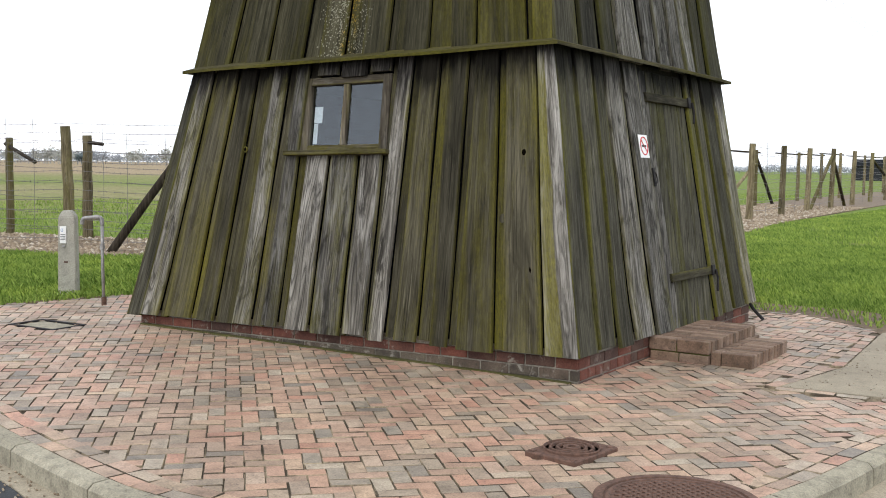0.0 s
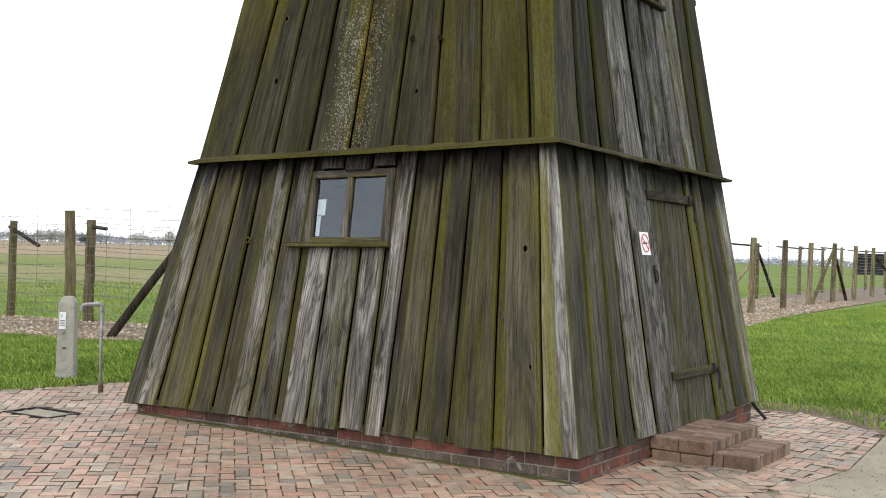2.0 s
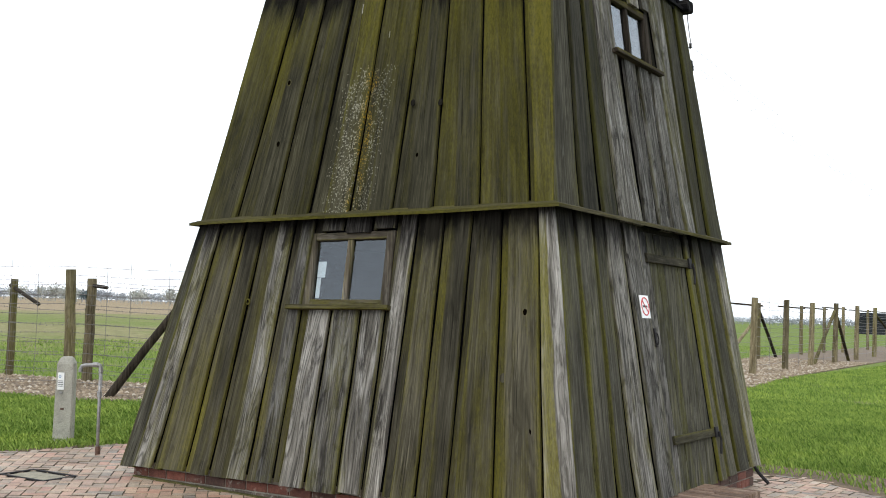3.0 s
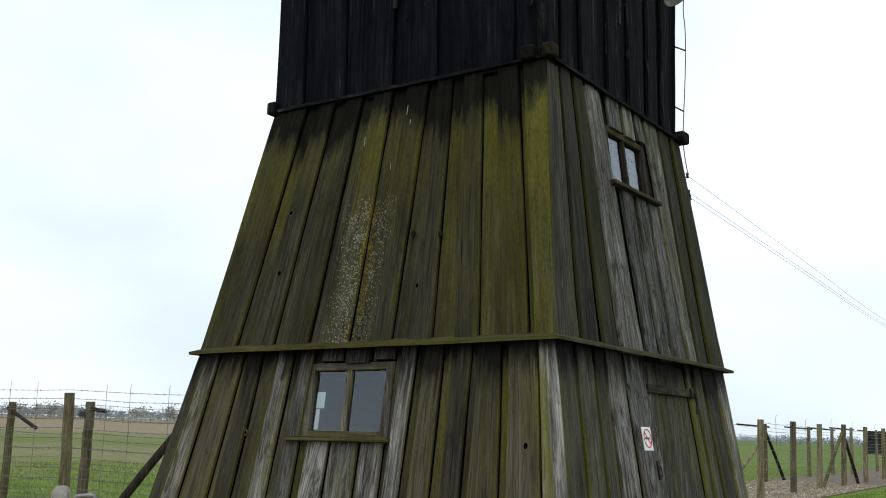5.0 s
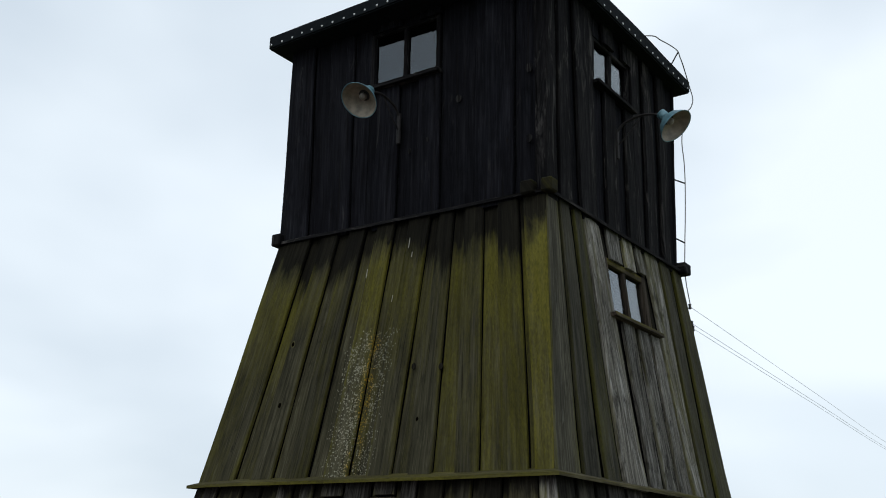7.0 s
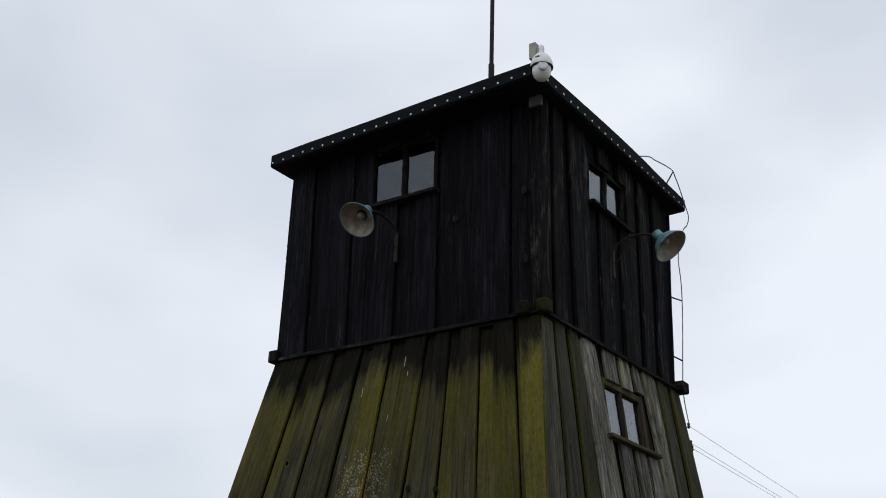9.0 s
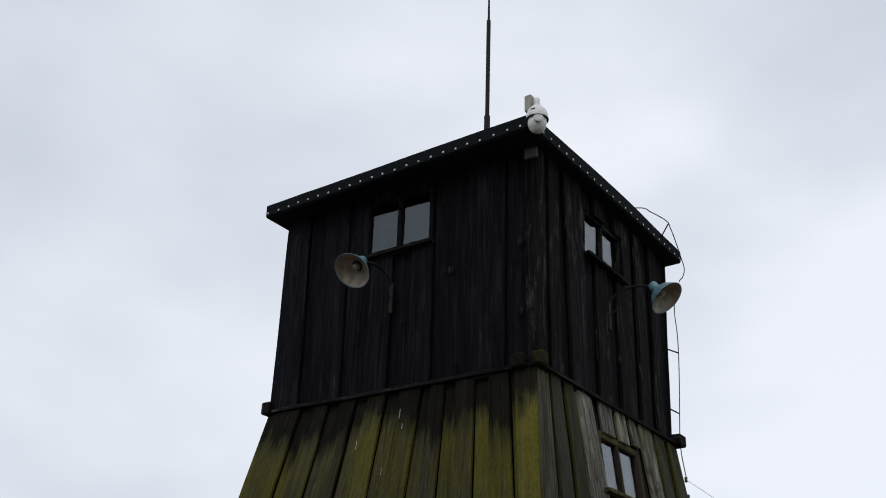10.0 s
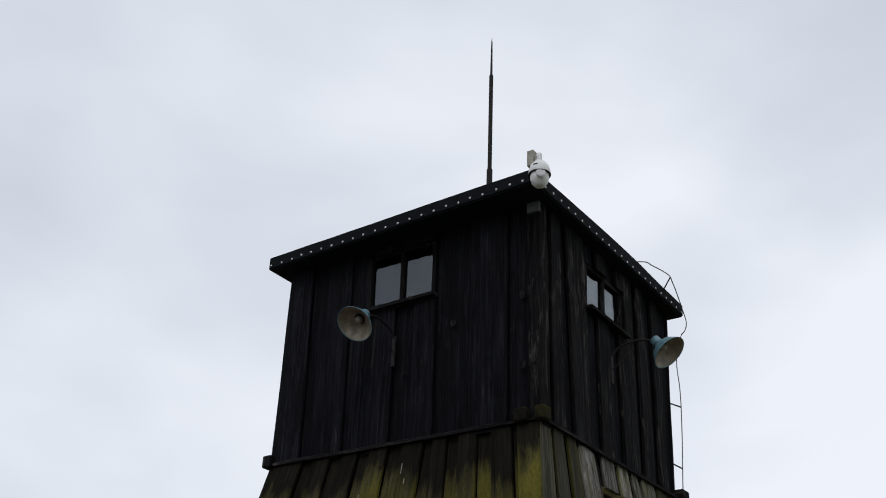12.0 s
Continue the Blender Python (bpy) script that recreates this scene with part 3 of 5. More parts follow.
road = part("road", sheet([(-60, -60), (60, -60), (60, 4.0), (5.2, 0.0), (-60, -3.4)], -0.115), asphalt_mat, None)
tagged(road, "dark asphalt road along the concrete kerb", "road", kind="structure")
verge = part("gutter_sand", sheet(offset_line(KERB, 0.10) + [(x + 0.05 * noise.noise((x * 3, y * 3, 1)), y + 0.05 * noise.noise((x * 3, y * 3, 2))) for x, y in offset_line(KERB, 0.25)][::-1], -0.108, 0.02), sand_mat, None)
tagged(verge, "sand and grit gathered in the gutter", "sand", kind="structure")

kerb = thing("kerb", "weathered concrete kerb edging the brick pavement", "kerb", kind="structure")
length, start = 0.0, 0
cuts = [0]
for i in range(1, len(KERB)):
    length += (Vector(KERB[i]) - Vector(KERB[i - 1])).length
    if length > 0.85 or i == len(KERB) - 1:
        cuts.append(i)
        length = 0.0
for a, b in zip(cuts, cuts[1:]):
    bm = bmesh.new()
    line = KERB[a:b + 1]
    sec = [(0.0, -0.2), (0.0, 0.010), (0.012, 0.018), (0.095, 0.014), (0.125, -0.012), (0.135, -0.2)]
    rows = []
    for k, (x, y) in enumerate(line):
        q0, q1 = Vector(KERB[max(a + k - 1, 0)]), Vector(KERB[min(a + k + 1, len(KERB) - 1)])
        t = (q1 - q0).normalized()
        pull = 0.006 * (1 if k == 0 else -1 if k == len(line) - 1 else 0)
        rows.append([bm.verts.new((x + t.x * pull + t.y * d, y + t.y * pull - t.x * d, z)) for d, z in sec])
    for r0, r1 in zip(rows, rows[1:]):
        for k in range(len(sec) - 1):
            bm.faces.new((r0[k], r1[k], r1[k + 1], r0[k + 1]))
    bm.faces.new(rows[0])
    bm.faces.new(rows[-1][::-1])
    part("kerbstone", bm, concrete_mat, kerb)

bed = part("pavement", sheet([(x, y) for x, y in KERB if x < 8] + [(7.0, 2.3), (5.0, 2.6)] + LAWN_EDGE[::-1], -0.009, 0.15), sand_joint_mat, None)
tagged(bed, "herringbone pavement of worn reddish clinker bricks", "pavement", kind="structure")
SAND = [(3.42, -1.28), (3.62, -0.2), (3.5, 1.9), (4.0, 2.6), (7.0, 2.0), (5.8, 0.6), (4.72, -1.05), (4.1, -1.22)]
path = part("gravel_path", sheet(SAND, 0.009, 0.03), sand_mat, None)
tagged(path, "pale sandy gravel path beside the bricks", "path", kind="structure")

# ---------------------------------------------------------------- the watchtower
LEAN_M = Matrix.Translation((2.2, -2.1, 0)) @ pose(0, 0, 0, -0.172, -1.146, 0) @ Matrix.Translation((-2.2, 2.1, 0))
tower = thing("watchtower", "tall wooden watchtower with mossy weathered boards and a tarred cabin", "watchtower", m=LEAN_M)
# Each tier: x0, x1, y0, y1 and height, below and above
SKIRT, LEDGE = (-2.565, 2.222, -2.174, 1.97, 0.2), (-1.890, 1.840, -1.863, 1.860, 2.5)
FOOT, HEAD = (-1.935, 1.850, -1.863, 1.895, 2.5), (-1.525, 1.550, -1.435, 1.515, 4.93)
CABIN, EAVES = (-1.530, 1.545, -1.430, 1.455, 4.90), (-1.495, 1.580, -1.462, 1.490, 7.03)


class Face:
    """One side of a tier. at(s, z, out): s along the side, scaled from the lower to the upper edge; out: metres proud of it."""

    def __init__(self, low, high, side):
        self.low, self.high, self.side = low, high, side
        i, sign = {"front": (2, -1), "right": (1, 1), "back": (3, 1), "left": (0, -1)}[side]
        self.i, self.sign = i, sign
        rise, run = high[4] - low[4], (low[i] - high[i]) * sign
        n = math.hypot(rise, run)
        self.nz, self.nh = run / n, rise / n

    def at(self, s, z, out=0.0):
        u = (z - self.low[4]) / (self.high[4] - self.low[4])
        d = self.low[self.i] + (self.high[self.i] - self.low[self.i]) * u + self.sign * self.nh * out
        return (s, d, z + self.nz * out) if self.side in ("front", "back") else (d, s, z + self.nz * out)


def board(face, s0, s1, t0, t1, z0, z1, zlow, zhigh, out, thick, rng):
    """A sawn board from z0 to z1; s0..s1 is its width at zlow, t0..t1 at zhigh."""
    bm = bmesh.new()
    rows = []
    n = 7 if z1 - z0 > 0.7 else 2
    bow, warp = rng.uniform(-0.004, 0.006), rng.uniform(-0.003, 0.003)
    c = 0.006
    for k in range(n + 1):
        z = z0 + (z1 - z0) * k / n
        u = (z - zlow) / (zhigh - zlow)
        a, b = s0 + (t0 - s0) * u, s1 + (t1 - s1) * u
        wig = 0.003 * math.sin(5 * k + 17 * s0)
        o = out + bow * math.sin(math.pi * k / n) + (rng.uniform(0, 0.012) if k == 0 else 0)
        rows.append([bm.verts.new(face.at(a + wig, z, o - thick)), bm.verts.new(face.at(a + wig, z, o - c)), bm.verts.new(face.at(a + wig + c, z, o)),
                     bm.verts.new(face.at((a + b) / 2, z, o + warp)), bm.verts.new(face.at(b + wig - c, z, o)), bm.verts.new(face.at(b + wig, z, o - c)), bm.verts.new(face.at(b + wig, z, o - thick))])
    m = len(rows[0])
    for r0, r1 in zip(rows, rows[1:]):
        for k in range(m):
            bm.faces.new((r0[k], r0[(k + 1) % m], r1[(k + 1) % m], r1[k]))
    bm.faces.new(rows[0][::-1])
    bm.faces.new(rows[-1])
    wide, where = s1 - s0, {}
    for j, row in enumerate(rows):
        for k, v in enumerate(row):
            f = (0.0, 0.0, 0.02, 0.5, 0.98, 1.0, 1.0)[k]
            where[v] = (f, j / n, wide * (f - 0.5) + (-0.03 if k == 0 else 0.03 if k == m - 1 else 0), z0 + (z1 - z0) * j / n)
    length, share = bm.loops.layers.uv.new("length"), bm.loops.layers.uv.new("share")
    for fc in bm.faces:
        for lp in fc.loops:
            q = where[lp.vert]
            lp[share].uv, lp[length].uv = q[:2], q[2:]
    return bm


def cladding(wall, face, zlow, zhigh, edges, openings=(), seed=1, z0=None, z1=None, notched=False):
    """edges: (s at the foot, s at the head, wood, proud or not) for each board's first edge; the last closes the row.
    openings: (s0, s1, z0, z1) at that height, cut out of the boards."""
    rng = random.Random(seed)
    z0 = zlow if z0 is None else z0
    z1 = zhigh if z1 is None else z1
    for (a, ta, kind, proud), (b, tb, *_) in zip(edges, edges[1:]):
        lap = 0.004 if proud else -0.006
        out = 0.017 if proud else -0.026
        foot = z0 + rng.uniform(-0.022, 0.016) + (0 if proud else 0.008)
        spans = [(foot, z1)]
        for o0, o1, oz0, oz1 in openings if notched else ():
            u = ((oz0 + oz1) / 2 - zlow) / (zhigh - zlow)
            am, bm_ = a + (ta - a) * u, b + (tb - b) * u
            for edge_at in (o0, o1):
                if am + 0.03 < edge_at < bm_ - 0.03:
                    # notched round the window: one strip runs on, the other stops
                    shift = edge_at - (am if edge_at == o1 else bm_)
                    q = (a + shift, ta + shift) if edge_at == o1 else (b + shift, tb + shift)
                    keep = (q, (b, tb)) if edge_at == o1 else ((a, ta), q)
                    part("board", board(face, keep[0][0], keep[1][0], keep[0][1], keep[1][1], foot, z1, zlow, zhigh, out, 0.03, rng), WOODS[kind], wall)
                    if edge_at == o1:
                        b, tb = q
                    else:
                        a, ta = q
        for o0, o1, oz0, oz1 in openings:
            zm = (oz0 + oz1) / 2
            u = (zm - zlow) / (zhigh - zlow)
            mid = (a + (ta - a) * u + b + (tb - b) * u) / 2
            if o0 < mid < o1:
                spans = [(foot, oz0), (oz1 + rng.uniform(-0.015, 0.015), z1)]
        for p0, p1 in spans:
            if p1 - p0 < 0.03:
                continue
            part("board", board(face, a - lap, b + lap, ta - lap, tb + lap, p0, p1, zlow, zhigh, out, 0.03, rng), WOODS[kind], wall)


def evenly(a, b, ta, tb, n, kinds, seed):
    """n boards of slightly uneven width."""
    rng = random.Random(seed)
    cut = [0.0]
    for _ in range(n):
        cut.append(cut[-1] + rng.uniform(0.8, 1.2))
    return [(a + (b - a) * c / cut[-1], ta + (tb - ta) * c / cut[-1], kinds[i % len(kinds)], i % 2 == 0) for i, c in enumerate(cut)]


def lining(face, zlow, zhigh, openings, inset=0.06):
    """The dark boarding behind the outer boards, with its openings cut through."""
    bm = bmesh.new()
    i0, i1 = (0, 1) if face.side in ("front", "back") else (2, 3)

    def span(z):
        u = (z - face.low[4]) / (face.high[4] - face.low[4])
        return (face.low[i0] + (face.high[i0] - face.low[i0]) * u + 0.03, face.low[i1] + (face.high[i1] - face.low[i1]) * u - 0.03)

    def slab(s0, s1, t0, t1, za, zb):
        pts = []
        for z, a, b in ((za, s0, s1), (zb, t0, t1)):
            pts += [face.at(a, z, -inset), face.at(b, z, -inset), face.at(b, z, -inset - 0.03), face.at(a, z, -inset - 0.03)]
        hexa(bm, pts)

    if not openings:
        slab(*span(zlow), *span(zhigh), zlow, zhigh)
    for s0, s1, za, zb in openings:
        if za > zlow + 0.01:
            slab(*span(zlow), *span(za), zlow, za)
        za = max(za, zlow)
        if zb < zhigh - 0.01:
            slab(*span(zb), *span(zhigh), zb, zhigh)
        slab(span(za)[0], s0, span(zb)[0], s0, za, zb)
        slab(s1, span(za)[1], s1, span(zb)[1], za, zb)
    return bm


def wall_part(name, face, zlow, zhigh, openings, material):
    return part(name, lining(face, zlow, zhigh, openings), material, tower)


lf, lr = Face(SKIRT, LEDGE, "front"), Face(SKIRT, LEDGE, "right")
mf, mr = Face(FOOT, HEAD, "front"), Face(FOOT, HEAD, "right")
cf, cr = Face(CABIN, EAVES, "front"), Face(CABIN, EAVES, "right")
WIN1, WIN2 = (-0.57, 0.37, 1.72, 2.36), (-0.40, 0.54, 4.05, 4.63)
WIN3, WIN4 = (-0.445, 0.40, 6.385, 6.995), (-0.51, 0.335, 6.37, 6.86)
DOOR = (-0.25, 0.80, 0.15, 2.46)

w_lf = wall_part("lower_front_wall", lf, 0.25, 2.48, [WIN1], WOODS["t"])
cladding(w_lf, lf, 0.2, 2.5, [
    (-2.565, -1.93, "g", True), (-2.38, -1.825, "S", True), (-2.158, -1.682, "o", False), (-2.055, -1.60, "d", True), (-1.732, -1.364, "o", False), (-1.625, -1.29, "d", True), (-1.428, -1.126, "d", False),
    (-1.163, -0.905, "S", True), (-0.972, -0.748, "o", False), (-0.834, -0.64, "s", True), (-0.669, -0.51, "o", False), (-0.55, -0.39, "S", True), (-0.314, -0.18, "d", False),
    (-0.265, -0.13, "s", True), (0.029, 0.12, "d", False), (0.083, 0.17, "s", True), (0.289, 0.375, "d", False), (0.354, 0.46, "S", True), (0.488, 0.589, "o", False), (0.613, 0.69, "d", True),
    (0.817, 0.85, "o", False), (0.965, 0.945, "d", True), (1.108, 1.116, "o", False), (1.199, 1.206, "d", True), (1.514, 1.385, "o", False), (1.619, 1.465, "d", True), (1.941, 1.703, "o", False),
    (1.975, 1.725, "k", True), (2.232, 1.852, "d", True)], [WIN1], 3)
w_lr = wall_part("lower_side_wall", lr, 0.25, 2.48, [DOOR], WOODS["t"])
cladding(w_lr, lr, 0.2, 2.5, [
    (-2.174, -1.850, "g", True), (-1.865, -1.58, "o", False), (-1.79, -1.52, "g", True), (-1.531, -1.247, "g", False), (-1.44, -1.19, "g", True), (-1.21, -1.04, "d", False), (-1.107, -0.98, "S", True), (-0.764, -0.687, "d", False),
    (-0.661, -0.62, "S", True), (-0.33, -0.335, "d", False), (-0.25, -0.25, "d", False), (0.80, 0.80, "g", True), (0.95, 0.89, "d", False), (1.02, 1.0, "g", True), (1.22, 1.16, "d", False), (1.32, 1.25, "g", True), (1.62, 1.52, "d", False), (1.71, 1.62, "S", True), (1.98, 1.87, "d", True)], [DOOR], 5)
w_mf = wall_part("upper_front_wall", mf, 2.52, 4.9, [], WOODS["t"])
cladding(w_mf, mf, 2.5, 4.93, [
    (-1.935, -1.525, "m", True), (-1.497, -1.12, "m", False), (-1.29, -0.95, "m", True), (-1.035, -0.76, "m", False), (-0.84, -0.60, "m", True), (-0.609, -0.42, "m", False), (-0.40, -0.26, "m", True), (-0.150, -0.067, "m", False),
    (0.06, 0.12, "m", True), (0.308, 0.341, "m", False), (0.50, 0.46, "m", True), (0.723, 0.60, "m", False), (0.955, 0.73, "m", True), (1.170, 0.913, "m", False), (1.40, 1.075, "m", True), (1.631, 1.265, "m", False), (1.70, 1.33, "m", True), (1.850, 1.550, "m", True)], [], 7)
w_mr = wall_part("upper_side_wall", mr, 2.52, 4.9, [WIN2], WOODS["t"])
cladding(w_mr, mr, 2.5, 4.93, [
    (-1.863, -1.435, "h", True), (-1.482, -1.263, "h", False), (-1.40, -1.20, "h", True), (-1.115, -1.04, "h", False), (-1.01, -0.95, "h", True), (-0.75, -0.80, "h", False), (-0.657, -0.745, "u", True), (-0.216, -0.46, "d", False), (-0.10, -0.30, "u", True), (0.13, -0.04, "d", False),
    (0.22, 0.05, "u", True), (0.46, 0.26, "d", False), (0.54, 0.35, "u", True), (0.80, 0.475, "d", False), (0.88, 0.57, "u", True), (1.10, 0.884, "d", False), (1.18, 0.96, "h", True), (1.406, 1.20, "h", False), (1.52, 1.30, "h", True), (1.895, 1.515, "d", True)], [WIN2], 9)
w_cf = wall_part("cabin_front_wall", cf, 4.92, 7.0, [WIN3], WOODS["t"])
cladding(w_cf, cf, 4.9, 7.03, [
    (-1.53, -1.505, "t", True), (-1.176, -1.202, "t", False), (-0.917, -0.959, "t", True), (-0.644, -0.655, "t", False), (-0.335, -0.31, "t", True), (-0.081, -0.06, "t", False), (0.182, 0.179, "t", True),
    (0.419, 0.419, "t", False), (0.832, 0.844, "t", True), (1.228, 1.237, "t", False), (1.46, 1.46, "w", True), (1.545, 1.58, "t", True)], [WIN3], 11, z1=7.08, notched=True)
w_cr = wall_part("cabin_side_wall", cr, 4.92, 7.0, [WIN4], WOODS["t"])
cladding(w_cr, cr, 4.9, 7.03, [
    (-1.43, -1.462, "w", True), (-1.25, -1.34, "t", False), (-1.17, -1.26, "w", True), (-0.96, -1.08, "t", False), (-0.764, -0.95, "w", True), (-0.453, -0.58, "t", False), (-0.22, -0.33, "w", True), (0.038, -0.10, "t", False), (0.273, 0.13, "w", True),
    (0.599, 0.515, "t", False), (0.72, 0.63, "w", True), (0.958, 0.80, "t", False), (1.10, 1.0, "w", True), (1.288, 1.18, "t", False), (1.455, 1.49, "t", True)], [WIN4], 13, z1=7.08, notched=True)
# The two sides that face away
for side, low, high, z0, z1, n, kinds, nm in (("back", SKIRT, LEDGE, 0.2, 2.5, 16, "od", "lower"), ("left", SKIRT, LEDGE, 0.2, 2.5, 14, "og", "lower"), ("back", FOOT, HEAD, 2.5, 4.93, 11, "m", "upper"), ("left", FOOT, HEAD, 2.5, 4.93, 11, "mg", "upper"), ("back", CABIN, EAVES, 4.9, 7.03, 11, "t", "cabin"), ("left", CABIN, EAVES, 4.9, 7.03, 11, "t", "cabin")):
    fc = Face(low, high, side)
    i0, i1 = (0, 1) if side == "back" else (2, 3)
    w = wall_part(nm + "_" + side + "_wall", fc, z0 + 0.03, z1 - 0.02, [], WOODS["t"])
    cladding(w, fc, z0, z1, evenly(low[i0], low[i1], high[i0], high[i1], n, kinds, n), [], n + 20, z1=7.08 if nm == "cabin" else None)


def ledge(tier, z, out, drop, thick, wood_key, name):
    """Four sloping drip boards round the tower, mitred at the corners."""
    x0, x1, y0, y1 = tier[:4]
    ring_in, ring_out = [(x0, y0), (x1, y0), (x1, y1), (x0, y1)], [(x0 - out, y0 - out), (x1 + out, y0 - out), (x1 + out, y1 + out), (x0 - out, y1 + out)]
    for k in range(4):
        (a, b), (c, d) = (ring_in[k], ring_in[(k + 1) % 4]), (ring_out[k], ring_out[(k + 1) % 4])
        bm = bmesh.new()
        hexa(bm, [(*a, z - thick), (*b, z - thick), (*d, z - drop - thick), (*c, z - drop - thick), (*a, z), (*b, z), (*d, z - drop), (*c, z - drop)])
        bmesh.ops.subdivide_edges(bm, edges=[e for e in bm.edges if e.calc_length() > 1], cuts=9)
        for v in bm.verts:
            v.co.z += 0.009 * noise.noise((v.co.x * 1.3, v.co.y * 1.3, z))
        part(name, bm, WOODS[wood_key], tower)


ledge((-1.87, 1.82, -1.843, 1.84), 2.545, 0.125, 0.045, 0.026, "l", "drip_ledge")
ledge((-1.52, 1.535, -1.415, 1.45), 4.975, 0.07, 0.03, 0.03, "w", "cabin_ledge")
# Beam ends that carry the cabin
for x0, y0, x1, y1, nm in ((1.35, -1.545, 1.475, -1.41, "c"), (1.545, -1.525, 1.655, -1.40, "c"), (-1.59, -1.52, -1.47, -1.40, "w"), (1.50, 1.44, 1.66, 1.60, "w")):
    part("beam_end", box(x0, y0, 4.905, x1, y1, 5.03, 0.014), WOODS[nm], tower)
# Floors between the storeys close the inside
for x0, x1, y0, y1, z in ((-1.83, 1.78, -1.80, 1.80, 2.40), (-1.38, 1.46, -1.34, 1.38, 4.86)):
    part("storey_floor", box(x0, y0, z, x1, y1, z + 0.05), WOODS["d"], tower)


def slab_on(face, s0, s1, z0, z1, o0, o1, bevel=0.004):
    bm = bmesh.new()
    hexa(bm, [face.at(s0, z0, o0), face.at(s1, z0, o0), face.at(s1, z0, o1), face.at(s0, z0, o1), face.at(s0, z1, o0), face.at(s1, z1, o0), face.at(s1, z1, o1), face.at(s0, z1, o1)])
    if bevel:
        bmesh.ops.bevel(bm, geom=list(bm.edges), offset=bevel, segments=1, affect="EDGES")
    return bm


def window(face, op, bars, frame_key, sill_over, material_sill, name_label, sill_first=0.0):
    """A timber window in an opening: frame, glazing bar, panes and sill, following the slope of the wall."""
    s0, s1, z0, z1 = op

    def bar(a, b, za, zb, o0, o1):
        bm = bmesh.new()
        hexa(bm, [face.at(a, za, o0), face.at(b, za, o0), face.at(b, za, o1), face.at(a, za, o1), face.at(a, zb, o0), face.at(b, zb, o0), face.at(b, zb, o1), face.at(a, zb, o1)])
        bmesh.ops.bevel(bm, geom=list(bm.edges), offset=0.004, segments=1, affect="EDGES")
        return bm

    w = 0.085 if frame_key in "fb" else 0.045
    win = part("window", bar(s0, s0 + w, z0, z1, -0.075, -0.012), WOODS[frame_key], tower, name_label)
    part("frame_jamb", bar(s1 - w, s1, z0, z1, -0.075, -0.012), WOODS[frame_key], win)
    part("frame_head", bar(s0 + w, s1 - w, z1 - w * 0.75, z1, -0.075, -0.014), WOODS[frame_key], win)
    part("frame_bottom", bar(s0 + w, s1 - w, z0, z0 + w * 0.7, -0.075, -0.014), WOODS[frame_key], win)
    xs = [s0 + w] + list(bars) + [s1 - w]
    for x in bars:
        part("glazing_bar", bar(x - 0.024, x + 0.024, z0 + w * 0.7, z1 - w * 0.75, -0.068, -0.02), WOODS[frame_key], win)
    for a, b in zip(xs, xs[1:]):
        bm = bmesh.new()
        bv = 0.02
        za, zb = z0 + w * 0.7 - 0.01, z1 - w * 0.75 + 0.01
        hexa(bm, [face.at(a - bv + 0.012, za, -0.052), face.at(b + bv - 0.012, za, -0.052), face.at(b + bv - 0.012, za, -0.048), face.at(a - bv + 0.012, za, -0.048),
                  face.at(a - bv + 0.012, zb, -0.052), face.at(b + bv - 0.012, zb, -0.052), face.at(b + bv - 0.012, zb, -0.048), face.at(a - bv + 0.012, zb, -0.048)])
        pane = part("pane", bm, glass_mat, win)
        pane.visible_shadow = False
    part("sill", bar(s0 - sill_over - sill_first, s1 + sill_over, z0 - 0.035, z0 + 0.004, -0.05, 0.075), WOODS[material_sill], win)
    return win


window(lf, WIN1, [-0.11], "f", 0.06, "l", "small two-pane window in a weathered mossy frame", 0.05)
# White card and strip added behind the pane for light seen in the glass.
light_card = thing("pane_light_card", "small white card added behind the window glass for a bright patch of light", "paper", m=LEAN_M)
part("sheet", slab_on(lf, -0.475, -0.385, 1.98, 2.12, -0.072, -0.070, 0.0), sign_mat, light_card)
part("strip", slab_on(lf, -0.475, -0.43, 1.80, 1.975, -0.075, -0.073, 0.0), sign_mat, light_card)
window(mr, WIN2, [0.055], "b", 0.07, "b", "two-pane window in a grey weathered frame")
window(cf, WIN3, [-0.02], "w", 0.04, "w", "two-pane window in the tarred cabin")
window(cr, WIN4, [-0.08], "w", 0.02, "w", "two-pane window in the tarred cabin")


# Door of upright boards with strap hinges
door = part("door", slab_on(lr, DOOR[0] + 0.012, DOOR[1] - 0.012, 0.17, 2.46, -0.05, -0.035), WOODS["d"], tower, "closed door of upright weathered boards")
rng = random.Random(4)
x = DOOR[0] + 0.015
for i, wd in enumerate((0.13, 0.17, 0.15, 0.19, 0.16, 0.19)):
    part("door_board", slab_on(lr, x, x + wd - 0.006, 0.165, 2.44, -0.036, -0.006 + rng.uniform(-0.004, 0.004)), WOODS["g" if i else "s"], door)
    x += wd
for za, zb in ((2.165, 2.245), (0.585, 0.66)):
    part("ledger_batten", slab_on(lr, DOOR[0] + 0.03, DOOR[1] - 0.02, za, zb, -0.004, 0.026), WOODS["d"], door)
    z = (za + zb) / 2
    part("hinge", slab_on(lr, DOOR[1] - 0.03, DOOR[1] + 0.045, za - 0.01, zb + 0.01, 0.024, 0.042), iron_mat, door, "rusted iron hinge plate")
    part("hinge_pin", tube([lr.at(DOOR[1] + 0.03, z, 0.05), lr.at(DOOR[1] + 0.04, z - 0.08, 0.055), lr.at(DOOR[1] + 0.0, z - 0.20, 0.05)], 0.011), iron_mat, door, "hooked iron door stay")
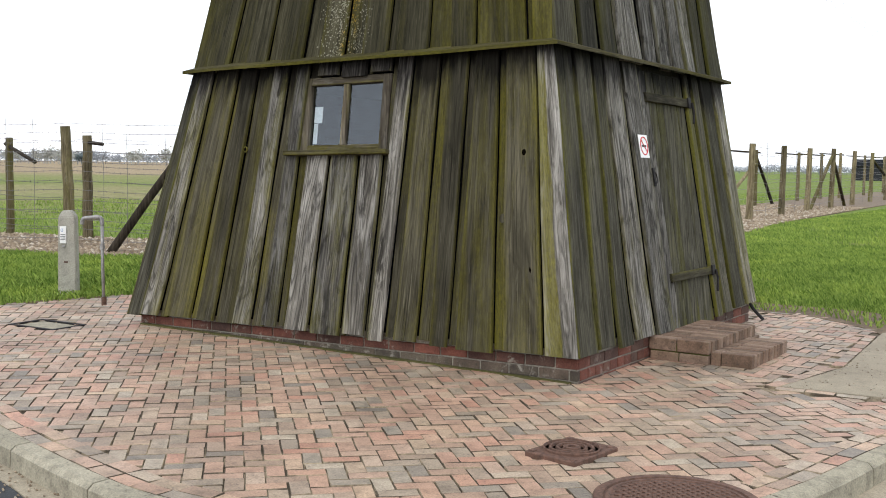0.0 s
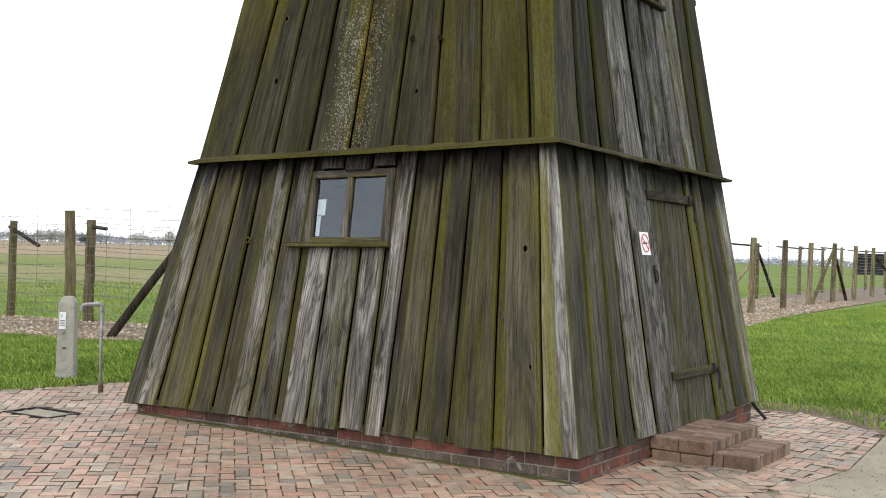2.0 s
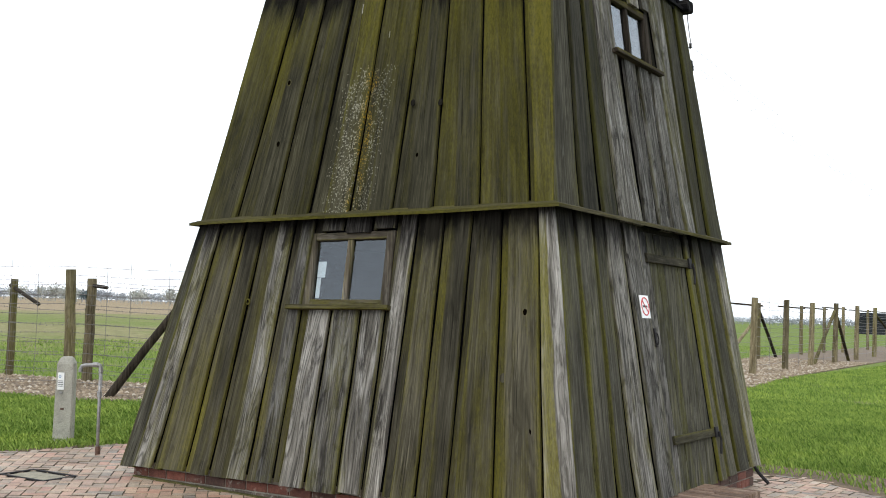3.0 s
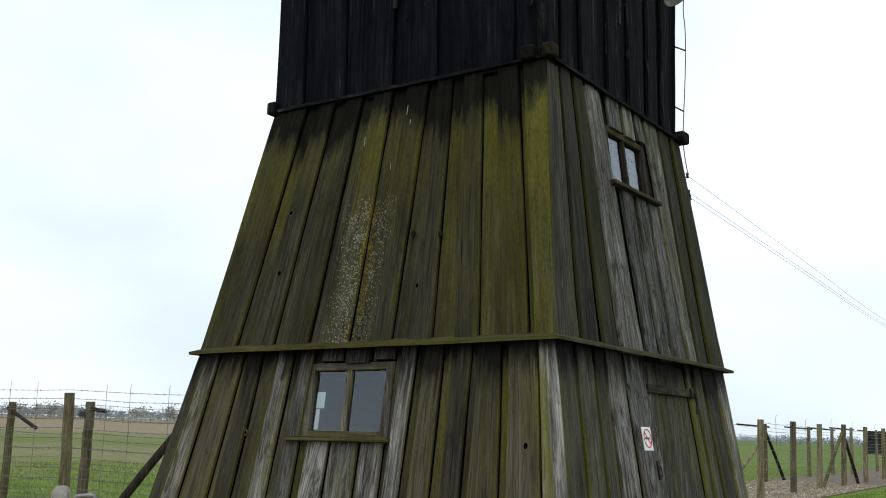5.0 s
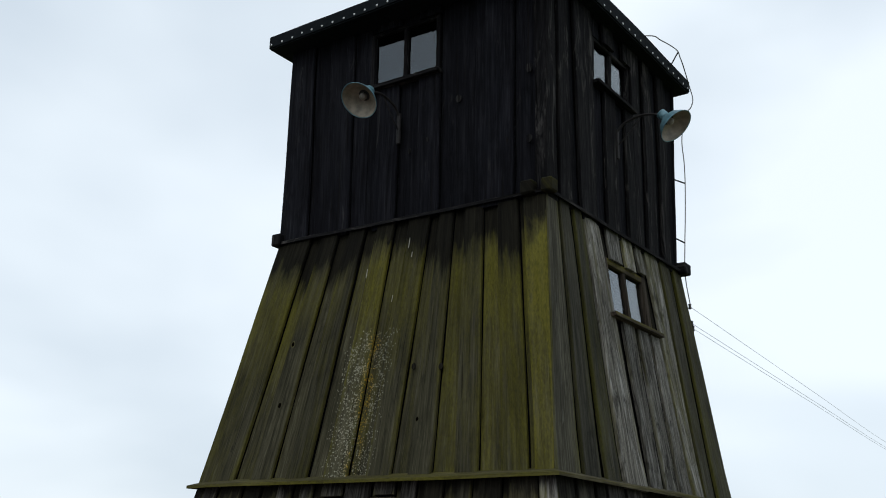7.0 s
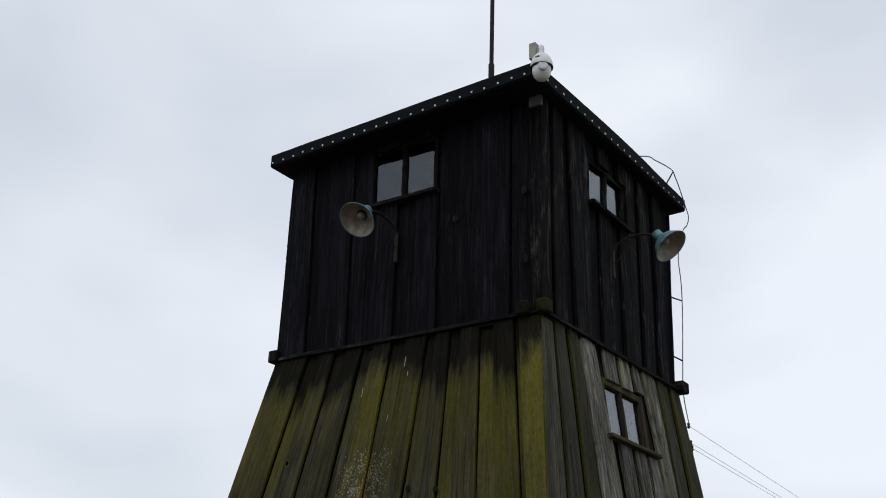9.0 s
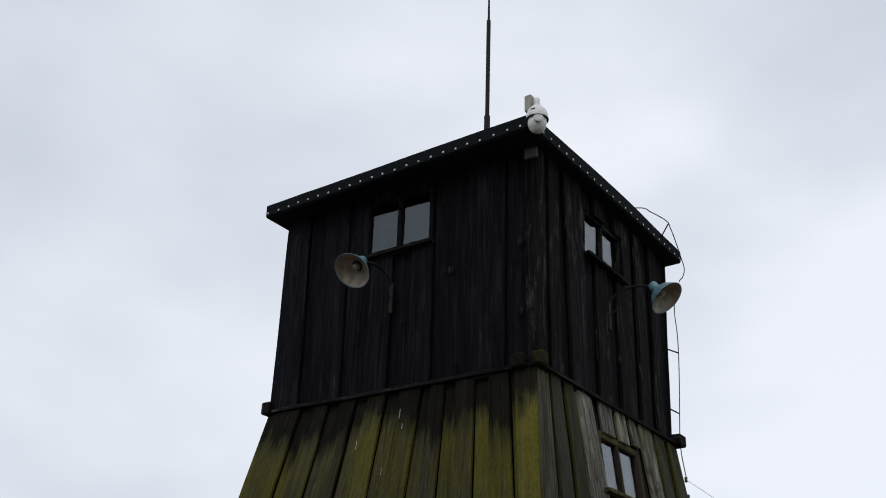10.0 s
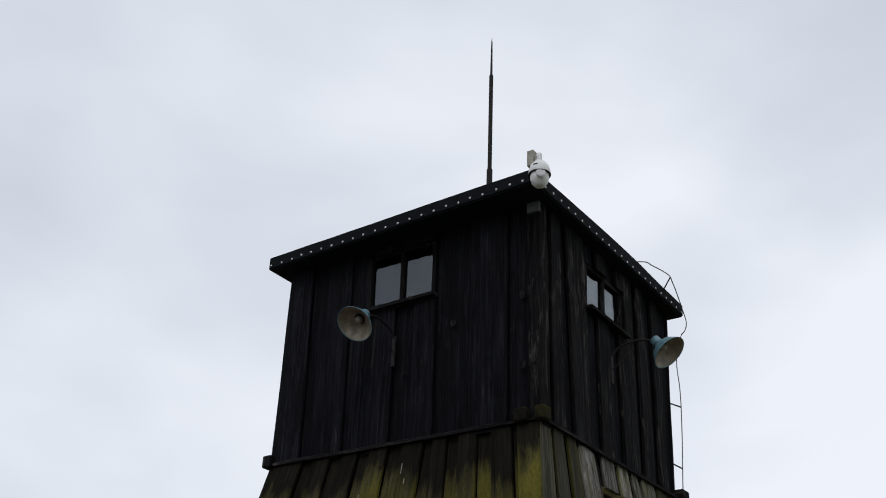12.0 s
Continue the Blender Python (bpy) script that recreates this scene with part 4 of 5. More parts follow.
part("jamb", slab_on(lr, DOOR[0] - 0.10, DOOR[0] + 0.008, 0.2, 2.46, -0.02, 0.012), WOODS["s"], door)
latch = part("latch", slab_on(lr, -0.325, -0.285, 1.42, 1.58, 0.014, 0.034), iron_mat, door, "worn iron latch")
part("latch_ring", tube([lr.at(-0.30 + 0.035 * math.cos(a), 1.49 + 0.05 * math.sin(a), 0.034) for a in np.linspace(0, math.tau, 13)], 0.006, 6), iron_mat, latch)

sign = thing("no_smoking_sign", "small white no smoking sign screwed to the boards", "sign", m=LEAN_M)
part("plate", slab_on(lr, -0.53, -0.345, 1.665, 1.86, 0.018, 0.026, 0.0), sign_mat, sign)
ringpts = [lr.at(-0.437 + 0.075 * math.cos(a), 1.765 + 0.075 * math.sin(a), 0.027) for a in np.linspace(0, math.tau, 25)]
part("prohibition_ring", tube(ringpts, 0.0055, 6), red_mat, sign, "red ring")
part("prohibition_bar", tube([lr.at(-0.488, 1.815, 0.027), lr.at(-0.386, 1.715, 0.027)], 0.005, 6), red_mat, sign, "red diagonal bar")
part("cigarette_picture", slab_on(lr, -0.485, -0.395, 1.757, 1.773, 0.0262, 0.029, 0.0), black_mat, sign, "black cigarette shape")

KNOT_HOLES = ((lf, 1.818, 0.819, 0.019), (lf, 1.682, 1.684, 0.015), (mf, -1.065, 3.809, 0.015), (mf, -1.084, 3.215, 0.016), (mf, 0.52, 2.989, 0.011), (mf, 0.60, 2.62, 0.011), (lf, -1.186, 1.752, 0.012), (lr, -1.70, 1.907, 0.013))
RING_KNOTS = ((cf, 0.992, 5.889, 0.036), (cf, 0.643, 6.02, 0.024), (cf, 1.404, 6.137, 0.028), (cf, 1.398, 5.453, 0.024), (cf, 0.085, 5.612, 0.016), (cf, 0.294, 5.687, 0.016), (mf, 0.405, 3.459, 0.018), (mf, 0.691, 3.432, 0.018), (mf, -0.095, 4.711, 0.014), (lf, 1.537, 1.188, 0.022))


# Knot holes, and knots still in the wood
def knot(fc, s, z, r, name, profile, material, label):
    c, n = Vector(fc.at(s, z, 0.0145)), Vector(fc.at(s, z, 1)) - Vector(fc.at(s, z, 0))
    bm = lathe([(f * r, h) for f, h in profile], 14)
    for v in bm.verts:
        v.co.y *= 1.35
    bmesh.ops.transform(bm, matrix=Matrix.Translation(c) @ n.to_track_quat("Z", "Y").to_matrix().to_4x4(), verts=bm.verts)
    part(name, bm, material, tower, label)


for fc, s, z, r in KNOT_HOLES:
    knot(fc, s, z, r, "knot_hole", ((1.7, -0.008), (1.7, 0.0022), (1.3, 0.0030)), WOODS["o" if fc is lf else "m"], "mossy rim of a knot hole")
    knot(fc, s, z, r, "knot_hole", ((1.25, 0.0), (1.2, 0.0036), (0.3, 0.0038)), knot_mat, "dark knot hole")
for fc, s, z, r in RING_KNOTS:
    knot(fc, s, z, r, "knot", ((1.25, -0.006), (1.2, 0.0040), (0.95, 0.0046), (0.9, 0.0024), (0.55, 0.0024), (0.5, 0.0042), (0.1, 0.0044)), WOODS["w" if fc in (cf, cr) else "d"], "round knot in the board")

# Pale runs of old paint and droppings down the boards
for s, z, h, w in ((0.15, 4.62, 0.10, 0.010), (0.20, 4.52, 0.05, 0.012), (1.27, 4.68, 0.17, 0.008), (-0.30, 4.38, 0.09, 0.009), (0.60, 4.45, 0.05, 0.008), (0.05, 4.1, 0.06, 0.007)):
    part("paint_run", slab_on(mf, s, s + 0.55 * w, z, z + h, 0.0145, 0.0165, 0.0), marker_mat, tower, "pale run down the boards")

# Roof: flat, felt-covered, nailed along the fascia
RX0, RX1, RY0, RY1, RZ0, RZ1 = -1.660, 1.735, -1.705, 1.635, 7.065, 7.215
SKEW = 0.11  # the front eave runs out towards the corner
bm = bmesh.new()
hexa(bm, [(RX0, RY0, RZ0), (RX1, RY0, RZ0), (RX1, RY1, RZ0), (RX0, RY1, RZ0), (RX0, RY0, RZ1), (RX1, RY0, RZ1), (RX1, RY1, RZ1), (RX0, RY1, RZ1)])
bmesh.ops.subdivide_edges(bm, edges=[e for e in bm.edges if e.calc_length() > 1], cuts=11, use_grid_fill=True)
for v in bm.verts:
    v.co.z += 0.010 * noise.noise((v.co.x * 1.1, v.co.y * 1.1, 3.0)) + (0.035 * (1 - abs(v.co.y) / 1.75) if v.co.z > 7.1 else 0)
    if abs(v.co.x) > 1.6 or abs(v.co.y) > 1.65:
        k = 0.006 * noise.noise((v.co.x * 3, v.co.y * 3, v.co.z * 4))
        v.co.x, v.co.y = v.co.x + k, v.co.y + k
for v in bm.verts:
    v.co.y -= SKEW * (v.co.x - RX0) / (RX1 - RX0) * (RY1 - v.co.y) / (RY1 - RY0)
bmesh.ops.bevel(bm, geom=[e for e in bm.edges if e.is_manifold and len(e.link_faces) == 2 and e.calc_face_angle(0) > 0.8], offset=0.014, segments=2, affect="EDGES")
roof = part("roof", bm, felt_mat, tower, "flat roof covered in dark felt")
nail = to_mesh("nail", lathe([(0.0115, 0.0), (0.0115, 0.004), (0.004, 0.008)], 8), nail_mat)
rng = random.Random(8)
for side in range(2):
    a, b = ((RX0, RX1), (RY0 - SKEW, RY1))[side]
    s = a + 0.05
    while s < b - 0.03:
        ob = part("nail", nail, None, roof, "bright zinc nail" if s < a + 0.06 else "")
        z = 7.108 + rng.uniform(-0.006, 0.006)
        ob.matrix_local = pose(s, RY0 - 0.003 - SKEW * (s - RX0) / (RX1 - RX0), z, 90) if side == 0 else pose(RX1 + 0.003, s, z, 0, 90)
        s += 0.145 + rng.uniform(-0.012, 0.012)

# Lightning rod
rod = thing("lightning_rod", "dark steel lightning rod standing on the tower roof", "lightning rod", m=LEAN_M)
part("base_tube", tube([(0.09, 0.0, 7.16), (0.09, 0.0, 8.72)], 0.036, 10), iron_mat, rod)
part("middle_tube", tube([(0.09, 0.0, 8.70), (0.09, 0.0, 10.12)], 0.026, 10), iron_mat, rod)
part("tip", tube([(0.09, 0.0, 10.10), (0.09, 0.0, 10.64), (0.09, 0.0, 10.72)], 0.016, 8, taper=0.15), iron_mat, rod)
part("foot_plate", box(-0.03, -0.12, 7.15, 0.21, 0.12, 7.185, 0.006), iron_mat, rod)
# Down conductor on the far corner
lead = thing("lightning_conductor", "thin grey down conductor on standoffs beside the cabin", "cable", m=LEAN_M)
part("conductor_wire", tube(spline([(0.09, 0.0, 7.25), (1.2, 0.3, 7.25), (1.73, 0.464, 7.26), (1.81, 0.656, 7.27), (1.86, 0.95, 7.28), (1.84, 1.10, 7.26), (1.82, 1.25, 7.205), (1.76, 1.55, 7.12), (1.768, 1.62, 6.99), (1.743, 1.62, 6.89), (1.687, 1.62, 6.82), (1.625, 1.60, 6.53), (1.638, 1.60, 6.22), (1.638, 1.60, 5.98), (1.622, 1.60, 5.6), (1.603, 1.60, 5.29), (1.59, 1.60, 4.91), (1.63, 1.62, 4.55)], 6), 0.006, 6), wire_mat, lead)
for q0, q1 in (((1.53, 1.50, 6.02), (1.638, 1.60, 5.98)), ((1.53, 1.48, 5.33), (1.603, 1.60, 5.29)), ((1.73, 1.08, 7.17), (1.85, 1.02, 7.28))):
    part("standoff", tube([q0, q1], 0.008, 6), iron_mat, lead)
part("ground_strap", tube(spline([(2.12, 2.0, 0.36), (2.17, 2.03, 0.17), (2.30, 2.05, 0.02)], 5), 0.018, 6), iron_mat, lead, "dark bent conduit at the foot")


def yard_lamp(name_pose, label):
    """Enamel shade on a gooseneck arm; the wall is the plane y = 0, the arm reaches towards -y."""
    lamp = thing("floodlight", label, "lamp", "enamel lamps on the tower", m=name_pose)
    part("wall_bracket", box(-0.02, -0.03, -0.26, 0.02, 0.0, 0.06, 0.006), iron_mat, lamp)
    part("arm", tube(spline([(0, -0.015, 0.03), (0, -0.10, 0.11), (0, -0.28, 0.15), (0, -0.44, 0.12), (0, -0.54, 0.05)], 6), 0.013, 8), iron_mat, lamp, smooth=True)
    part("brace", tube(spline([(0, -0.015, -0.12), (0.0, -0.12, -0.03), (0, -0.26, 0.13)], 5), 0.007, 6), iron_mat, lamp)
    shade_m = pose(0, -0.60, -0.01, -42)
    bm = lathe([(0.045, 0.11), (0.060, 0.085), (0.085, 0.070), (0.125, 0.040), (0.165, -0.020), (0.178, -0.045), (0.182, -0.047), (0.182, -0.052), (0.174, -0.048), (0.160, -0.022), (0.120, 0.034), (0.080, 0.062), (0.02, 0.066)], 32)
    bmesh.ops.transform(bm, matrix=shade_m, verts=bm.verts)
    me = to_mesh("shade", bm, enamel_mat, True)
    me.materials.append(enamel_in_mat)
    for f in me.polygons:
        f.material_index = 1 if f.index >= 32 * 8 and f.index < 32 * 12 or f.index == len(me.polygons) - 1 else 0
    shade = part("shade", me, None, lamp, "blue enamel shade, white and stained inside")
    bm = lathe([(0.045, 0.18), (0.050, 0.175), (0.050, 0.10), (0.040, 0.095)], 16)
    bmesh.ops.transform(bm, matrix=shade_m, verts=bm.verts)
    part("socket", bm, enamel_mat, lamp, smooth=True)
    bm = lathe([(0.022, 0.080), (0.026, 0.060), (0.036, 0.040), (0.034, 0.022), (0.020, 0.008), (0.004, 0.004)], 16)
    bmesh.ops.transform(bm, matrix=shade_m, verts=bm.verts)
    # The shade in the hole round the bulb, added as a black ring.
    ring_m = lathe([(0.030, 0.066), (0.052, 0.0655), (0.056, 0.0605), (0.052, 0.0575), (0.030, 0.0575)], 20)
    bmesh.ops.transform(ring_m, matrix=shade_m, verts=ring_m.verts)
    part("lamp_holder", ring_m, black_mat, shade, "black ring added for the dark hole round the bulb")
    part("bulb", bm, bulb_mat, shade, "frosted bulb", smooth=True)
    return lamp


yard_lamp(LEAN_M @ pose(-0.05, -1.445, 5.97), "blue enamel lamp on a gooseneck over the front boards")
yard_lamp(LEAN_M @ pose(1.565, -0.02, 5.975, 0, 0, 90), "blue enamel lamp on a gooseneck on the cabin side")

# Dome camera on the roof corner
ptz = thing("security_camera", "white dome security camera hung from the roof corner", "camera", m=LEAN_M @ pose(1.79, -1.82, 7.125))
part("bracket", tube(spline([(-0.05, 0.05, 0.10), (-0.03, 0.03, 0.20), (0.0, 0.0, 0.20), (0.0, 0.0, 0.11)], 4), 0.026, 10), white_mat, ptz, smooth=True)
part("housing", lathe([(0.03, 0.125), (0.055, 0.115), (0.085, 0.075), (0.100, 0.03), (0.103, -0.01), (0.098, -0.022), (0.06, -0.024)], 28), white_mat, ptz, smooth=True)
part("dome", lathe([(0.086, -0.02), (0.086, -0.06), (0.076, -0.10), (0.052, -0.132), (0.02, -0.145)], 28), white_mat, ptz, smooth=True)
bm = lathe([(0.042, 0.0), (0.045, 0.010), (0.030, 0.016)], 20)
bmesh.ops.transform(bm, matrix=pose(0.055, -0.075, -0.055, 80, 0, 36), verts=bm.verts)
part("lens_cover", bm, plain("grey_plastic", (0.5, 0.5, 0.5), 0.4), ptz)
part("gasket", lathe([(0.102, -0.012), (0.1055, -0.014), (0.1055, -0.020), (0.098, -0.023)], 28), black_mat, ptz)
part("maker_bar", box(-0.012, -0.098, 0.045, 0.03, -0.088, 0.055), black_mat, ptz)
jb = part("junction_box", box(-0.135, 0.0, 0.12, -0.065, 0.07, 0.29, 0.006), marker_mat, ptz)
plate = thing("mounting_plate", "grey steel plate on the cabin corner under the eaves", "bracket", m=LEAN_M)
part("plate", box(1.47, -1.505, 6.955, 1.60, -1.466, 7.062, 0.004), plain("dull_steel", (0.09, 0.09, 0.09), 0.6), plate)

# Insulators and power lines leaving to the side
line_set = thing("power_line", "thin overhead cables leaving the tower from insulators", "cable", m=LEAN_M)
for k, (z, end) in enumerate(((4.58, 4.30), (4.40, 4.20), (4.35, 4.16))):
    part("cable", tube(spline([(1.61, 1.66 + 0.03 * k, z), (1.43, 7.0, (z + end) / 2 + 0.02), (1.1, 13.7, end + 0.1), (0.5, 26.0, end + 0.3), (-0.6, 50.0, end + 1.2)], 6), 0.0026, 5), cable_mat, line_set)
    part("insulator", lathe([(0.008, 0.03), (0.018, 0.025), (0.014, 0.0), (0.02, -0.02), (0.008, -0.03)], 10), black_mat, line_set).matrix_local = pose(1.61, 1.64 + 0.03 * k, z)
part("junction_box", box(1.60, 1.58, 4.24, 1.635, 1.66, 4.31), iron_mat, line_set)

# Brick plinth under the boards
rng = random.Random(2)
plinth = part("plinth", box(-2.485, -2.085, -0.12, 2.185, 1.885, 0.245), mortar_mat, tower, "low red brick plinth with pale mortar")


def brick_row(a0, a1, fixed, axis, z0, z1, length, shift, material):
    a = a0 - shift * length
    while a < a1 - 0.02:
        b0, b1 = max(a, a0), min(a + length - 0.012, a1)
        if b1 - b0 > 0.03:
            p = rng.uniform(0, 0.004)
            dz = rng.uniform(-0.002, 0.002)
            bm = box(b0, fixed - p, z0 + dz, b1, fixed + 0.08, z1 + dz, 0.005) if axis == "x" else box(fixed - 0.08, b0, z0 + dz, fixed + p, b1, z1 + dz, 0.005)
            part("brick", bm, material, plinth)
        a += length


for z0, z1, sh in ((-0.075, 0.008, 0.3), (0.020, 0.094, 0.75), (0.106, 0.182, 0.2)):
    brick_row(-2.49, 2.19, -2.093, "x", z0, z1, 0.253, sh, brick_mat if z0 > 0.1 else foot_brick_mat)
    brick_row(-2.085, 1.89, 2.193, "y", z0, z1, 0.253 if sh != 0.75 else 0.132, sh, brick_mat)

# Moss along the foot of the plinth
moss_line = [(-2.45 + 0.09 * k, -2.105 - 0.035 - 0.05 * max(0.0, noise.noise((k * 0.37, 2.0, 0))) - 0.02 * noise.noise((k * 1.7, 5.0, 0))) for k in range(52)]
strip = part("moss_strip", sheet(moss_line + [(x, -2.095) for x, _ in moss_line[::-1]], 0.0125, 0.03), moss_mat, None)
tagged(strip, "olive moss and dirt along the plinth foot", "moss", kind="structure")

# Brick steps at the door
steps = thing("brick_steps", "two worn brick steps with mossy joints below the tower door", "steps")
part("core", box(2.215, -0.78, -0.05, 2.695, 0.42, 0.15), moss_mat, steps)
part("core", box(2.72, -0.73, -0.05, 3.03, 0.23, 0.08), moss_mat, steps)


def step_brick(x0, y0, z0, x1, y1, z1):
    p = [rng.uniform(-0.003, 0.003) for _ in range(3)]
    part("brick", box(x0 + p[0], y0 + p[1], z0, x1 + p[0], y1 + p[1], z1 + p[2], 0.005), step_mat, steps)


for k in range(16):
    y = -0.79 + 0.077 * k
    step_brick(2.44, y, 0.085, 2.705, y + 0.064, 0.185)
    step_brick(2.20, y, 0.085, 2.432, y + 0.064, 0.185)
for k in range(13):
    y = -0.75 + 0.077 * k
    step_brick(2.80, y, -0.02, 3.045, y + 0.064, 0.108)
    step_brick(2.712, y, -0.02, 2.793, y + 0.064, 0.104)
for k in range(2):
    step_brick(2.21 + 0.25 * k, -0.795, -0.03, 2.45 + 0.25 * k, -0.68, 0.075)
for k in range(5):
    step_brick(2.60, -0.67 + 0.25 * k, -0.03, 2.705, -0.43 + 0.25 * k, 0.075)

# ---------------------------------------------------------------- small things on the pavement
square = thing("drain_cover", "square rusty cast iron drain cover set in the bricks", "drain cover", m=pose(2.985, -3.774, 0.012, 0, 0, -8))
bm = box(-0.165, -0.212, -0.03, 0.165, 0.212, 0.014, 0.006)
part("frame", bm, rust_mat, square)
cover = part("lid", lathe([(0.158, 0.010), (0.158, 0.026), (0.152, 0.030), (0.146, 0.014), (0.128, 0.014), (0.124, 0.028), (0.112, 0.028), (0.108, 0.014), (0.090, 0.014), (0.086, 0.028), (0.074, 0.028), (0.070, 0.014), (0.052, 0.014), (0.048, 0.029), (0.026, 0.029), (0.022, 0.012), (0.004, 0.012)], 32), rust_mat, square, "round ribbed lid")
part("keyhole", lathe([(0.020, 0.0100), (0.020, 0.0135), (0.004, 0.0138)], 16), knot_mat, square, "dark lifting hole")
for sx, sy in ((-1, -1), (1, -1), (1, 1), (-1, 1)):
    part("corner_rib", box(sx * 0.135 - 0.02, sy * 0.18 - 0.02, 0.012, sx * 0.135 + 0.02, sy * 0.18 + 0.02, 0.019, 0.003), rust_mat, square)

man = thing("manhole_cover", "round rusty manhole cover with a raised block pattern", "manhole cover", m=pose(3.775, -4.25, 0.006, 0, 0, 20))
part("frame_ring", lathe([(0.325, -0.03), (0.395, -0.03), (0.395, 0.012), (0.388, 0.016), (0.350, 0.016), (0.346, 0.004), (0.325, 0.004)], 48), rust_mat, man)
lid = part("lid", lathe([(0.341, -0.02), (0.341, 0.008), (0.336, 0.012), (0.320, 0.012), (0.316, 0.006), (0.01, 0.006)], 48), rust_mat, man)
stud = to_mesh("stud", box(-0.018, -0.011, 0.0, 0.018, 0.011, 0.008, 0.003), rust_mat)
for j in range(-10, 11):
    for i in range(-8, 9):
        x, y = 0.046 * i + (0.023 if j % 2 else 0), 0.030 * j
        if math.hypot(x, y) < 0.295:
            part("stud", stud, None, lid).matrix_local = pose(x, y, 0.0055)

slab = thing("sunken_slab", "grey stone slab sunk between the paving bricks", "slab", m=pose(-3.08, -2.715, 0.0, 0, 0, 4))
part("stone", box(-0.262, -0.162, -0.04, 0.262, 0.162, -0.004, 0.010), concrete_mat, slab)
# Raised dark strips added in place of the dark gap round the slab.
for x0, y0, x1, y1 in ((-0.31, -0.20, 0.31, -0.17), (-0.31, 0.17, 0.31, 0.20), (-0.31, -0.17, -0.275, 0.17), (0.275, -0.17, 0.31, 0.17)):
    part("rim", box(x0, y0, -0.03, x1, y1, 0.009, 0.003), iron_mat, slab, "dark strip added in place of the gap round the slab")

# Concrete marker post with a plaque
marker = thing("concrete_marker", "short concrete marker post with a small white plaque", "marker post", m=pose(-5.04, -1.0, -0.01, 0, 0, 40))
bm = bmesh.new()
rows = []
for w, d, z in ((0.105, 0.095, -0.05), (0.105, 0.095, 0.0), (0.100, 0.090, 0.55), (0.096, 0.086, 0.91), (0.055, 0.055, 0.985)):
    rows.append([bm.verts.new((sx * w, sy * d, z)) for sx, sy in ((-1, -1), (1, -1), (1, 1), (-1, 1))])
for r0, r1 in zip(rows, rows[1:]):
    for k in range(4):
        bm.faces.new((r0[k], r0[(k + 1) % 4], r1[(k + 1) % 4], r1[k]))
bm.faces.new(rows[0][::-1])
bm.faces.new(rows[-1])
bmesh.ops.bevel(bm, geom=list(bm.edges), offset=0.010, segments=2, affect="EDGES")
part("post", bm, marker_mat, marker)
plaque = part("plaque", box(-0.075, -0.102, 0.60, 0.0, -0.088, 0.80, 0.003), sign_mat, marker, "small white plaque")
part("symbol", tube([(-0.05 + 0.012 * math.cos(a), -0.103, 0.755 + 0.016 * math.sin(a)) for a in np.linspace(0, math.tau, 11)], 0.003, 5), blue_mat, plaque, "blue ring")
for z in (0.70, 0.68, 0.66, 0.64):
    part("text_bar", box(-0.068, -0.1045, z, -0.012, -0.1015, z + 0.007), black_mat, plaque)
part("lug", box(-0.03, -0.105, 0.37, 0.01, -0.088, 0.39, 0.003), rust_mat, marker)
part("clip", box(-0.05, -0.105, 0.555, -0.015, -0.088, 0.58, 0.003), galv_mat, marker)

# Standpipe
pipe = thing("standpipe", "grey galvanised water standpipe with a hooked spout", "standpipe", m=pose(-3.82, -1.47, -0.012))
part("riser", tube([(0, 0, -0.05), (-0.015, 0.0, 0.45), (-0.03, 0.01, 0.90)], 0.017, 10), galv_mat, pipe, smooth=True)
part("sleeve", tube([(0.002, 0, -0.02), (0.001, 0, 0.10)], 0.028, 10), rust_mat, pipe, "rusted sleeve")
part("elbow", tube(spline([(-0.03, 0.01, 0.88), (-0.035, 0.005, 0.95), (-0.07, -0.02, 0.965), (-0.17, -0.09, 0.955), (-0.20, -0.11, 0.935), (-0.205, -0.115, 0.885)], 5), 0.022, 10), galv_mat, pipe, smooth=True)
part("coupling", tube([(-0.055, -0.01, 0.965), (-0.095, -0.037, 0.965)], 0.029, 10), galv_mat, pipe)
part("collar", tube([(-0.017, 0, 0.62), (-0.02, 0.0, 0.68)], 0.026, 10), galv_mat, pipe)
part("tap", tube([(-0.13, -0.06, 0.97), (-0.13, -0.06, 1.0), (-0.17, -0.05, 1.005)], 0.008, 8), rust_mat, pipe)

# ---------------------------------------------------------------- fences
GROUP_L = "fence posts"


def post(x, y, h, r, label, lean=(0, 0), key="p", arm=None):
    """A round timber post with a weathered, slightly uneven trunk; arm: the reach of its outrigger."""
    ob = thing("fence_post", label, "fence post", GROUP_L, m=pose(x, y, -0.03))
    rng = random.Random(int(x * 100 + y * 10))
    pts = [(lean[0] * k / 6 + rng.uniform(-0.008, 0.008), lean[1] * k / 6 + rng.uniform(-0.008, 0.008), (h + 0.03) * k / 6) for k in range(7)]
    part("trunk", tube(pts, r, 12, taper=0.88), WOODS[key], ob)
    if arm:
        part("outrigger", tube([(-arm[0] * 0.15 + lean[0], -arm[1] * 0.15 + lean[1], h - 0.10), (arm[0] + lean[0], arm[1] + lean[1], h - 0.10 + arm[2])], 0.038, 8), WOODS["b"], ob)
    return ob


